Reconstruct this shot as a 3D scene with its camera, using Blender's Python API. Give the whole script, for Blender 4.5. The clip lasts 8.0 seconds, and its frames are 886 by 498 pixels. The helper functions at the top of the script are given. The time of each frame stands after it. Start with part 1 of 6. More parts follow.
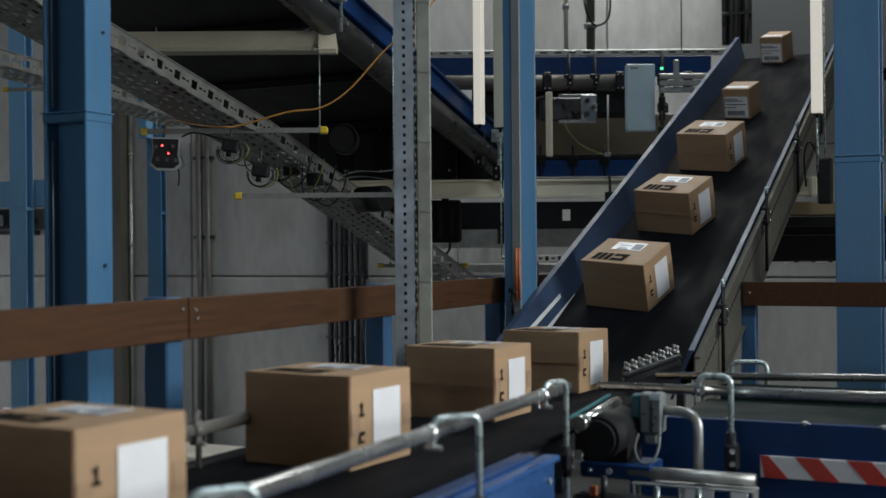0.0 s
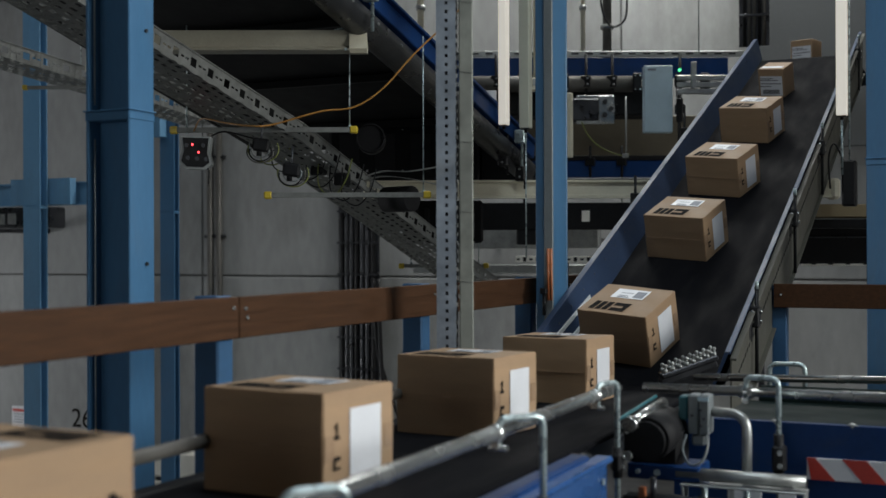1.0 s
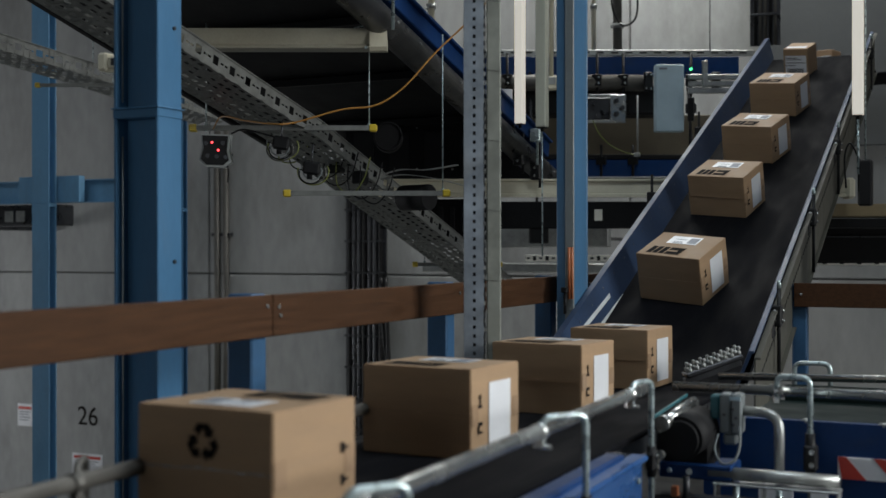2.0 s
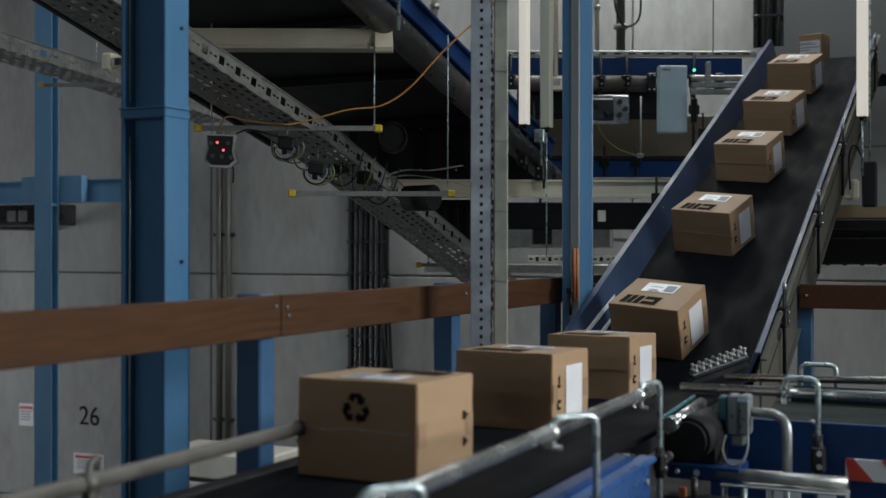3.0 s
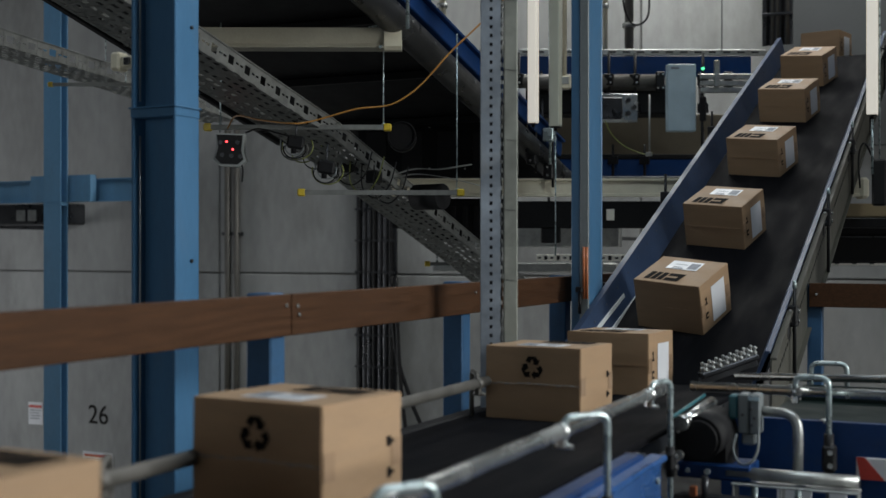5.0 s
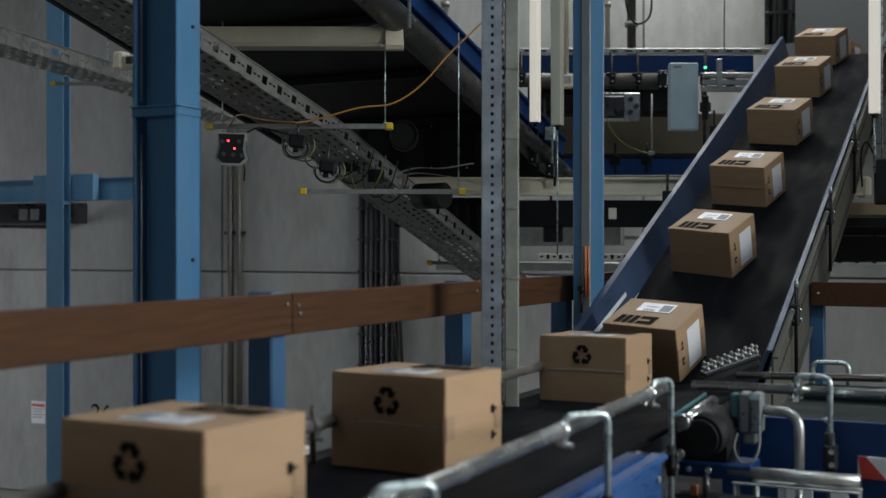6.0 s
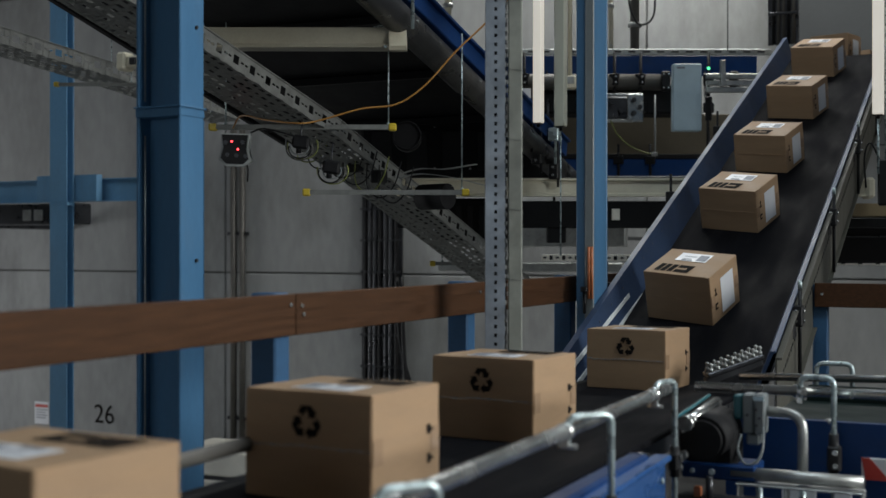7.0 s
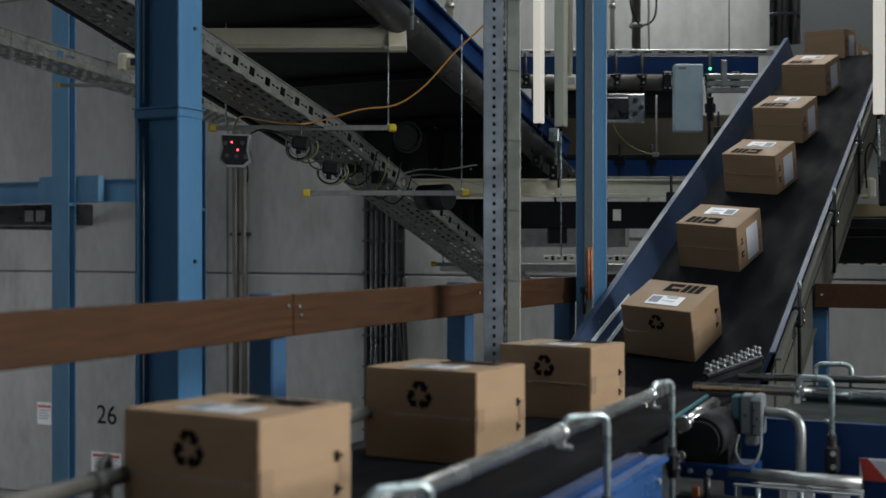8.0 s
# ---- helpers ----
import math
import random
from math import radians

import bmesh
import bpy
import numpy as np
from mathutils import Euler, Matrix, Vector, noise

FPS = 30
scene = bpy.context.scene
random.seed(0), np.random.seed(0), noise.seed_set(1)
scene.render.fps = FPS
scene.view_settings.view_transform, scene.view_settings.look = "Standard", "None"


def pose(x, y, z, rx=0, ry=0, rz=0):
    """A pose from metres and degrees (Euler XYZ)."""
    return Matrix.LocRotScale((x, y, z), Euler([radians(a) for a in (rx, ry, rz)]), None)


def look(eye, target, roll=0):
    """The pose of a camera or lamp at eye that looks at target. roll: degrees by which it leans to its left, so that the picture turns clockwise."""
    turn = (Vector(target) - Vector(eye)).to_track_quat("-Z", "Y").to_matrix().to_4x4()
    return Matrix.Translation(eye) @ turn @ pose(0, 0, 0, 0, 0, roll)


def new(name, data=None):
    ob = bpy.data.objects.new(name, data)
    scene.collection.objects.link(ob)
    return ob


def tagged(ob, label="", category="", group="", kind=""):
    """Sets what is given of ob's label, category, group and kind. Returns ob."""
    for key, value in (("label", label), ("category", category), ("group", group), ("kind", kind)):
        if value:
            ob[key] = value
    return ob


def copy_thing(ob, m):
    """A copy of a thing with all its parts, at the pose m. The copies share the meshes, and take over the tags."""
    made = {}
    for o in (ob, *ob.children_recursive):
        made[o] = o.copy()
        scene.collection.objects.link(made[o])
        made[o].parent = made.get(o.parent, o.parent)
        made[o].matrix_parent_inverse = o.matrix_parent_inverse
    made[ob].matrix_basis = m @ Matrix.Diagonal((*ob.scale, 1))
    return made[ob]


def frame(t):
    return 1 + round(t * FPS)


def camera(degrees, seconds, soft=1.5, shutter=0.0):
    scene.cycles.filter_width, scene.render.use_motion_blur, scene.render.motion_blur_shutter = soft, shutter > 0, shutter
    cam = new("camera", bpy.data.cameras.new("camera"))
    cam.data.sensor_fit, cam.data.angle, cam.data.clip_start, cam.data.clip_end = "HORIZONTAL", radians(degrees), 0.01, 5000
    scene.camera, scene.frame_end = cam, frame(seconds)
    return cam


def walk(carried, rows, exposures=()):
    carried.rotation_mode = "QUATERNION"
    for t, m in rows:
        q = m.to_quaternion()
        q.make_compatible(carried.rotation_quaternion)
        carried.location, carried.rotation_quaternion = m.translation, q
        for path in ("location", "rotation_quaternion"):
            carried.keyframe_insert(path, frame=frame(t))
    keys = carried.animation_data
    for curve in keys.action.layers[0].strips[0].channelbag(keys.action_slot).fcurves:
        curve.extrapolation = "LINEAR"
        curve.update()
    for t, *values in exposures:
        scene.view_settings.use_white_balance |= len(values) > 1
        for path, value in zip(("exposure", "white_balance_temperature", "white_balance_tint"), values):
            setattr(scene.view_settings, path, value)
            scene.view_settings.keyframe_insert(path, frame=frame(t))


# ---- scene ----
cam = camera(41.0, 8.0)
PATH = [
    (0.0, (0.2797, 0.1179, 1.4023), (-3.9063, 9.1996, 1.4087), -0.495),
    (0.5, (0.2006, 0.0845, 1.4017), (-3.9879, 9.1651, 1.4278), -0.284),
    (1.0, (0.1184, 0.0499, 1.4010), (-4.0629, 9.1338, 1.4130), -0.199),
    (1.5, (0.0515, 0.0217, 1.4004), (-4.1254, 9.1076, 1.4012), -0.146),
    (3.0, (-0.0157, -0.0066, 1.3999), (-4.1917, 9.0797, 1.4062), 0.052),
    (3.5, (-0.0170, -0.0072, 1.3999), (-4.1985, 9.0766, 1.4023), 0.042),
    (4.0, (-0.0217, -0.0091, 1.3998), (-4.2208, 9.0665, 1.3951), 0.064),
    (4.5, (-0.0260, -0.0110, 1.3998), (-4.2440, 9.0559, 1.3997), 0.036),
    (6.0, (-0.0175, -0.0074, 1.3999), (-4.2739, 9.0416, 1.3881), 0.006),
    (6.5, (-0.0200, -0.0084, 1.3998), (-4.2844, 9.0367, 1.3906), 0.003),
    (7.0, (-0.0189, -0.0080, 1.3998), (-4.2983, 9.0301, 1.3951), 0.030),
    (7.5, (-0.0202, -0.0085, 1.3998), (-4.2956, 9.0314, 1.3934), 0.021),
    (8.0, (-0.0000, -0.0000, 1.4000), (-4.3051, 9.0259, 1.4000), 0.001),
]
walk(cam, [(t, look(eye, target, roll)) for t, eye, target, roll in PATH])
cam.data.dof.use_dof = True
cam.data.dof.focus_distance = 7.2
cam.data.dof.aperture_fstop = 2.4

# ---------- light ----------
world = bpy.data.worlds.new("hall_daylight")
scene.world = world
world.use_nodes = True
sky = world.node_tree.nodes.new("ShaderNodeTexSky")
sky.sky_type = 'NISHITA'
sky.sun_disc = False
sky.sun_elevation = radians(35)
sky.sun_rotation = radians(110)
world.node_tree.links.new(sky.outputs[0], world.node_tree.nodes["Background"].inputs[0])
world.node_tree.nodes["Background"].inputs[1].default_value = 0.08


def window_light(name, at, to, sx, sy, watts, colour):
    lamp = bpy.data.lights.new(name, 'AREA')
    lamp.shape, lamp.size, lamp.size_y = 'RECTANGLE', sx, sy
    lamp.energy, lamp.color = watts, colour
    ob = new(name, lamp)
    ob.matrix_world = look(at, to)
    return ob


window_light("skylight_light", (0.6, 3.7, 7.9), (0.6, 3.7, 0), 3.4, 1.3, 205, (0.82, 0.93, 1.0))
window_light("skylight_light", (-3.2, 13.5, 7.9), (-3.2, 13.5, 0), 5.0, 1.4, 430, (0.97, 0.98, 0.95))
# next two are added fills: upright tubes, then the far column fronts
window_light("skylight_light", (-2.4, 9.4, 7.9), (-2.4, 9.4, 0), 3.2, 2.4, 30, (0.95, 0.98, 1.0))
window_light("skylight_light", (-10.5, 6.0, 7.9), (-10.5, 6.0, 0), 6.0, 3.0, 85, (0.86, 0.94, 1.0))
window_light("window_light", (6.9, 4.6, 3.4), (-1.6, 2.2, 0.9), 3.4, 3.0, 178, (0.95, 0.97, 0.95)).data.spread = radians(85)
# south fill, added out of view to brighten faces towards the camera
window_light("window_light", (-2.5, -8.9, 1.4), (-2.5, 0.0, 1.4), 7.0, 5.4, 112, (0.86, 0.93, 1.0))
# two unseen fills added low at west and east to brighten the lower wall
window_light("gate_light", (-23.7, 11.0, -0.7), (-14.0, 14.0, -0.7), 4.5, 2.8, 430, (0.95, 0.97, 1.0))
window_light("gate_light", (6.9, 11.6, -1.0), (-4.0, 14.2, -0.6), 3.4, 2.4, 115, (0.97, 0.98, 0.97))

# ---------- materials ----------


def mat(name, base, rough=0.6, metal=0.0, var=0.25, scale=6.0, grain=80.0, bump=0.15, stain=None, stain_amount=0.0, stain_scale=2.0,
        stretch=(1, 1, 1), coat=0.0, emit=None, per_object=0.0, spec=0.5):
    m = bpy.data.materials.new(name)
    m.use_nodes = True
    nt = m.node_tree
    N, L = nt.nodes, nt.links
    b = N["Principled BSDF"]
    tc = N.new("ShaderNodeTexCoord")
    mp = N.new("ShaderNodeMapping")
    mp.inputs["Scale"].default_value = stretch
    L.new(tc.outputs["Object"], mp.inputs[0])
    n1 = N.new("ShaderNodeTexNoise")
    n1.inputs["Scale"].default_value, n1.inputs["Detail"].default_value = scale, 6
    n2 = N.new("ShaderNodeTexNoise")
    n2.inputs["Scale"].default_value, n2.inputs["Detail"].default_value = grain, 3
    L.new(mp.outputs[0], n1.inputs[0])
    L.new(mp.outputs[0], n2.inputs[0])
    add = N.new("ShaderNodeMath")
    add.operation = 'MULTIPLY_ADD'
    L.new(n2.outputs[0], add.inputs[0])
    add.inputs[1].default_value = 0.4
    L.new(n1.outputs[0], add.inputs[2])
    rng = N.new("ShaderNodeMapRange")
    rng.inputs[1].default_value, rng.inputs[2].default_value = 0.45, 0.95
    rng.inputs[3].default_value, rng.inputs[4].default_value = 1 - var, 1 + var
    L.new(add.outputs[0], rng.inputs[0])
    val = rng.outputs[0]
    if per_object:
        oi = N.new("ShaderNodeObjectInfo")
        r2 = N.new("ShaderNodeMapRange")
        r2.inputs[3].default_value, r2.inputs[4].default_value = 1 - per_object, 1 + per_object
        L.new(oi.outputs["Random"], r2.inputs[0])
        mul = N.new("ShaderNodeMath")
        mul.operation = 'MULTIPLY'
        L.new(val, mul.inputs[0])
        L.new(r2.outputs[0], mul.inputs[1])
        val = mul.outputs[0]
    col = N.new("ShaderNodeVectorMath")
    col.operation = 'SCALE'
    col.inputs[0].default_value = base
    L.new(val, col.inputs["Scale"])
    out = col.outputs[0]
    if stain:
        n3 = N.new("ShaderNodeTexNoise")
        n3.inputs["Scale"].default_value, n3.inputs["Detail"].default_value = stain_scale, 9
        n3.inputs["Roughness"].default_value = 0.7
        L.new(mp.outputs[0], n3.inputs[0])
        r3 = N.new("ShaderNodeMapRange")
        r3.inputs[1].default_value, r3.inputs[2].default_value = 0.5, 0.72
        r3.inputs[3].default_value, r3.inputs[4].default_value = 0, stain_amount
        L.new(n3.outputs[0], r3.inputs[0])
        mix = N.new("ShaderNodeMix")
        mix.data_type = 'RGBA'
        L.new(r3.outputs[0], mix.inputs["Factor"])
        L.new(out, mix.inputs["A"])
        mix.inputs["B"].default_value = (*stain, 1)
        out = mix.outputs["Result"]
    L.new(out, b.inputs["Base Color"])
    rr = N.new("ShaderNodeMapRange")
    rr.inputs[1].default_value, rr.inputs[2].default_value = 0.35, 0.7
    rr.inputs[3].default_value, rr.inputs[4].default_value = max(0.03, rough - 0.1), min(1, rough + 0.12)
    L.new(n1.outputs[0], rr.inputs[0])
    L.new(rr.outputs[0], b.inputs["Roughness"])
    b.inputs["Metallic"].default_value = metal
    b.inputs["Coat Weight"].default_value = coat
    b.inputs["Specular IOR Level"].default_value = spec
    if bump:
        bp = N.new("ShaderNodeBump")
        bp.inputs["Strength"].default_value, bp.inputs["Distance"].default_value = bump, 0.004
        L.new(add.outputs[0], bp.inputs["Height"])
        L.new(bp.outputs[0], b.inputs["Normal"])
    if emit:
        b.inputs["Emission Color"].default_value = (*emit[0], 1)
        b.inputs["Emission Strength"].default_value = emit[1]
    return m


# upright blotches: concrete stains, plus uneven light and shade on the wall
M_CONC = mat("concrete", (0.345, 0.35, 0.345), 0.88, var=0.22, scale=0.9, grain=9, bump=0.15, stain=(0.165, 0.165, 0.155), stain_amount=0.8, stain_scale=0.55, stretch=(1, 1, 0.42), per_object=0.06)
M_JOINT = mat("joint_mortar", (0.16, 0.155, 0.15), 0.95, var=0.2)
M_FLOOR = mat("floor_screed", (0.28, 0.28, 0.27), 0.6, var=0.2, scale=1.5, stain=(0.12, 0.12, 0.11), stain_amount=0.5)
M_DECK = mat("deck_plate", (0.05, 0.05, 0.052), 0.55, metal=0.4, var=0.2, scale=3)
M_BLUE = mat("column_blue_paint", (0.055, 0.155, 0.285), 0.42, var=0.14, scale=3.5, grain=60, bump=0.12, stain=(0.10, 0.13, 0.15), stain_amount=0.35, stain_scale=5, stretch=(1, 1, 0.3), per_object=0.05)
# column blue raised in colour for the light falling on the far steel
M_BLUE_LIT = mat("lit_blue_paint", (0.13, 0.29, 0.46), 0.45, var=0.14, scale=3, grain=60, bump=0.1, stain=(0.14, 0.19, 0.22), stain_amount=0.3, stain_scale=4, stretch=(1, 1, 0.3))
# column blue darkened to offset too much east light on the posts
M_BLUE_DIMMED = mat("dimmed_post_blue", (0.035, 0.095, 0.19), 0.5, spec=0.3, var=0.16, scale=4, grain=60, bump=0.1, stain=(0.05, 0.08, 0.12), stain_amount=0.4, stain_scale=6)
M_NAVY = mat("conveyor_blue_paint", (0.008, 0.038, 0.135), 0.45, spec=0.16, var=0.18, scale=5, grain=70, bump=0.08, stain=(0.03, 0.05, 0.09), stain_amount=0.5, stain_scale=6)
M_COVER = mat("scuffed_cover_blue", (0.022, 0.075, 0.22), 0.3, var=0.25, scale=5, grain=70, bump=0.06, stain=(0.07, 0.13, 0.24), stain_amount=0.6, stain_scale=5, stretch=(1, 0.4, 1))
M_GUARD = mat("guard_blue_steel", (0.030, 0.052, 0.104), 0.52, metal=0.1, spec=0.24, var=0.25, scale=3, grain=60, bump=0.08, stain=(0.055, 0.068, 0.09), stain_amount=0.5, stain_scale=4, stretch=(2, 0.5, 1))
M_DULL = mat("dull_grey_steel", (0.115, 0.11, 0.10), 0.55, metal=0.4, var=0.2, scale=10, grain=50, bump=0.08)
M_TRAY = mat("tray_steel", (0.19, 0.195, 0.185), 0.5, metal=0.3, var=0.22, scale=12, grain=50, bump=0.08, stain=(0.07, 0.07, 0.066), stain_amount=0.5, stain_scale=5)
M_SHEET = mat("shaded_wall_grey", (0.075, 0.081, 0.084), 0.7, var=0.1, scale=1.2, grain=20, stain=(0.062, 0.066, 0.068), stain_amount=0.4, stain_scale=1.0)
M_GALV = mat("galvanised_steel", (0.36, 0.37, 0.36), 0.42, metal=0.75, var=0.22, scale=14, grain=50, bump=0.08, stain=(0.25, 0.25, 0.23), stain_amount=0.3, stain_scale=6)
M_POSTG = mat("post_zinc_blue", (0.27, 0.31, 0.36), 0.42, metal=0.55, var=0.2, scale=10, grain=60, bump=0.08, stain=(0.36, 0.36, 0.34), stain_amount=0.3, stain_scale=9)
M_OLIVE = mat("frame_olive_grey", (0.088, 0.086, 0.072), 0.65, metal=0.1, spec=0.25, var=0.16, scale=6, stain=(0.08, 0.078, 0.065), stain_amount=0.5, stain_scale=5)
M_BELT = mat("black_belt_rubber", (0.0052, 0.0054, 0.007), 0.85, spec=0.06, var=0.3, scale=3, grain=160, bump=0.2, stain=(0.017, 0.0165, 0.017), stain_amount=0.5, stain_scale=2.5, stretch=(3, 0.6, 1))
M_GREEN = mat("green_belt_rubber", (0.004, 0.011, 0.010), 0.7, spec=0.15, var=0.25, scale=4, grain=120)
M_BLACK = mat("black_plastic", (0.009, 0.009, 0.010), 0.45, spec=0.25, var=0.3, scale=20, bump=0.05)
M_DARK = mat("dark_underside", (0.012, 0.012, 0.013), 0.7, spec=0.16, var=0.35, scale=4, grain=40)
M_DARKMET = mat("dark_steel", (0.06, 0.062, 0.068), 0.35, metal=0.7, var=0.25, scale=6)
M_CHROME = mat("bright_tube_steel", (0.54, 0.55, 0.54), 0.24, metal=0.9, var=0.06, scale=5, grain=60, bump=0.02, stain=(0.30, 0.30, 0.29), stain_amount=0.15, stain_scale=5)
# near-white, mostly diffuse: carries reflected light in its colour
M_GLINT = mat("pale_glint_steel", (0.74, 0.79, 0.80), 0.4, metal=0.3, var=0.12, scale=14, bump=0.06)
M_ZINC = mat("zinc_rod", (0.43, 0.51, 0.52), 0.30, metal=0.6, var=0.15, scale=20, bump=0.05)
M_CREAM = mat("cream_enamel", (0.64, 0.60, 0.47), 0.45, var=0.1, scale=4, stain=(0.36, 0.33, 0.25), stain_amount=0.3, stain_scale=3, bump=0.05)
# the cream enamel at a little over half its brightness
M_TROUGH = mat("darker_cream_enamel", (0.36, 0.34, 0.27), 0.5, var=0.14, scale=4, stain=(0.24, 0.22, 0.17), stain_amount=0.4, stain_scale=3, bump=0.05)
M_UNLIT = mat("greenish_enamel", (0.60, 0.60, 0.49), 0.45, var=0.06, scale=4, bump=0.04)
M_HOUSING = mat("pale_grey_plastic", (0.33, 0.35, 0.35), 0.45, var=0.1, scale=10)
M_FLANK = mat("weathered_zinc", (0.215, 0.225, 0.20), 0.55, metal=0.3, var=0.2, scale=9, grain=40, bump=0.08, stain=(0.14, 0.145, 0.13), stain_amount=0.5, stain_scale=5)
M_WHITE = mat("white_enamel", (0.82, 0.79, 0.70), 0.4, var=0.08, scale=4, bump=0.05)
M_PALE = mat("pale_blue_cover", (0.42, 0.55, 0.62), 0.5, var=0.08, scale=6, stain=(0.34, 0.44, 0.5), stain_amount=0.4, stain_scale=5, bump=0.06)
M_WOOD = mat("red_brown_board", (0.056, 0.026, 0.0125), 0.6, spec=0.14, var=0.3, scale=7, grain=50, bump=0.18, stain=(0.038, 0.018, 0.010), stain_amount=0.5, stain_scale=3, stretch=(6, 0.7, 9), per_object=0.08)
M_CARD = mat("corrugated_cardboard", (0.35, 0.228, 0.132), 0.72, var=0.09, scale=5, grain=70, bump=0.12, stain=(0.28, 0.175, 0.098), stain_amount=0.4, stain_scale=4, stretch=(1, 1, 5), per_object=0.07)
M_TAPE = mat("clear_brown_tape", (0.37, 0.25, 0.16), 0.22, var=0.1, scale=12, coat=0.4, bump=0.1)
M_SILVER = mat("silver_tape", (0.5, 0.5, 0.5), 0.16, metal=0.5, var=0.3, scale=60, bump=0.6)
# white enamel with emission added to lift it to its lit brightness
M_WHITE_GLOW_ADDED = mat("white_enamel_added_glow", (0.80, 0.77, 0.68), 0.4, var=0.06, scale=4, bump=0.04, emit=((1.0, 0.93, 0.82), 0.42))
M_PAPER = mat("white_label_paper", (0.72, 0.73, 0.76), 0.45, var=0.05, scale=9, bump=0.03)
M_INK = mat("black_ink", (0.014, 0.012, 0.011), 0.85, var=0.2, scale=30, bump=0.0, spec=0.08)
M_GREY_INK = mat("grey_print", (0.20, 0.22, 0.26), 0.6, var=0.3, scale=60, bump=0.0)
M_YELLOW = mat("yellow_plastic", (0.55, 0.40, 0.03), 0.4, var=0.12, scale=10)
M_EARTH = mat("green_yellow_lead", (0.17, 0.19, 0.045), 0.5, var=0.2, scale=30)
M_RED = mat("red_paint", (0.50, 0.035, 0.02), 0.4, var=0.12, scale=10)
M_ORANGE = mat("orange_cable", (0.36, 0.17, 0.035), 0.5, var=0.12, scale=10)
M_COPPER = mat("orange_pipe", (0.46, 0.15, 0.06), 0.4, var=0.15, scale=10)
M_TEAL = mat("teal_plastic", (0.014, 0.10, 0.12), 0.4, var=0.12, scale=10)
M_GREYP = mat("grey_plastic", (0.17, 0.19, 0.195), 0.45, var=0.1, scale=10)
M_TAN = mat("tan_panel", (0.26, 0.20, 0.11), 0.6, var=0.15, scale=4)
M_LED = mat("red_led", (0.5, 0.02, 0.02), 0.4, emit=((1.0, 0.05, 0.06), 6.0))
M_GLED = mat("green_led", (0.02, 0.4, 0.1), 0.4, emit=((0.1, 1.0, 0.4), 2.0))
M_TAN_SHADED = mat("shaded_tan_panel", (0.13, 0.11, 0.075), 0.6, var=0.2, scale=3)
M_CEIL = mat("ceiling_sheet", (0.42, 0.42, 0.41), 0.8, var=0.12, scale=2)

# ---------- builders ----------
ORIGIN = {}


def thing(name, at, label, category, group="", kind=""):
    ob = new(name)
    ob.empty_display_size = 0.1
    ob.location = at
    ORIGIN[ob] = Vector(at)
    return tagged(ob, label, category, group, kind)


def part(name, bm, material, parent=None, label=""):
    """Links a mesh given in world metres under its thing."""
    o = ORIGIN.get(parent, Vector((0, 0, 0)))
    if o.length:
        bmesh.ops.translate(bm, verts=bm.verts, vec=-o)
    me = bpy.data.meshes.new(name)
    bmesh.ops.recalc_face_normals(bm, faces=bm.faces)
    bm.to_mesh(me)
    bm.free()
    return link(name, me, material, parent, label, o)


def link(name, me, material, parent, label, o):
    me.materials.append(material)
    ob = new(name, me)
    if parent:
        ob.parent = parent
    ORIGIN[ob] = o
    if label:
        ob["label"] = label
    if name in ("slot_row", "rivet", "slotted_edge", "scribe_line", "bolt", "screw"):
        ob["kind"] = "stuff"
    return ob


def B():
    return bmesh.new()


def rbox(bm, lo, hi, bev=0.004, m=None):
    """A box between two corners with bevelled edges."""
    lo, hi = Vector(lo), Vector(hi)
    tmp = bmesh.new()
    bmesh.ops.create_cube(tmp, size=1.0)
    d = hi - lo
    bmesh.ops.scale(tmp, verts=tmp.verts, vec=(abs(d.x), abs(d.y), abs(d.z)))
    if bev:
        b = min(bev, 0.3 * min(abs(d.x), abs(d.y), abs(d.z)))
        bmesh.ops.bevel(tmp, geom=tmp.edges[:], offset=b, segments=1, affect='EDGES')
    bmesh.ops.translate(tmp, verts=tmp.verts, vec=(lo + hi) / 2)
    if m is not None:
        bmesh.ops.transform(tmp, verts=tmp.verts, matrix=m)
    merge(bm, tmp)
    return bm


def merge(bm, tmp):
    idx = [bm.verts.new(v.co) for v in tmp.verts]
    tmp.verts.index_update()
    for f in tmp.faces:
        try:
            nf = bm.faces.new([idx[v.index] for v in f.verts])
            nf.smooth = f.smooth
        except ValueError:
            pass
    tmp.free()


def bar(bm, p0, p1, w, h, bev=0.004, up=(0, 0, 1)):
    """A rectangular bar from p0 to p1: w across, h along up."""
    p0, p1, up = Vector(p0), Vector(p1), Vector(up)
    y = (p1 - p0)
    n = y.length
    y.normalize()
    x = y.cross(up).normalized()
    z = x.cross(y)
    m = Matrix((x, y, z)).transposed().to_4x4()
    m.translation = p0
    return rbox(bm, (-w / 2, 0, -h / 2), (w / 2, n, h / 2), bev, m)


def rod(bm, p0, p1, r, seg=12, r2=None):
    p0, p1 = Vector(p0), Vector(p1)
    d = p1 - p0
    tmp = bmesh.new()
    bmesh.ops.create_cone(tmp, cap_ends=True, segments=seg, radius1=r, radius2=r if r2 is None else r2, depth=d.length)
    for f in tmp.faces:
        f.smooth = len(f.verts) == 4
    m = d.to_track_quat('Z', 'Y').to_matrix().to_4x4()
    m.translation = (p0 + p1) / 2
    bmesh.ops.transform(tmp, verts=tmp.verts, matrix=m)
    merge(bm, tmp)
    return bm


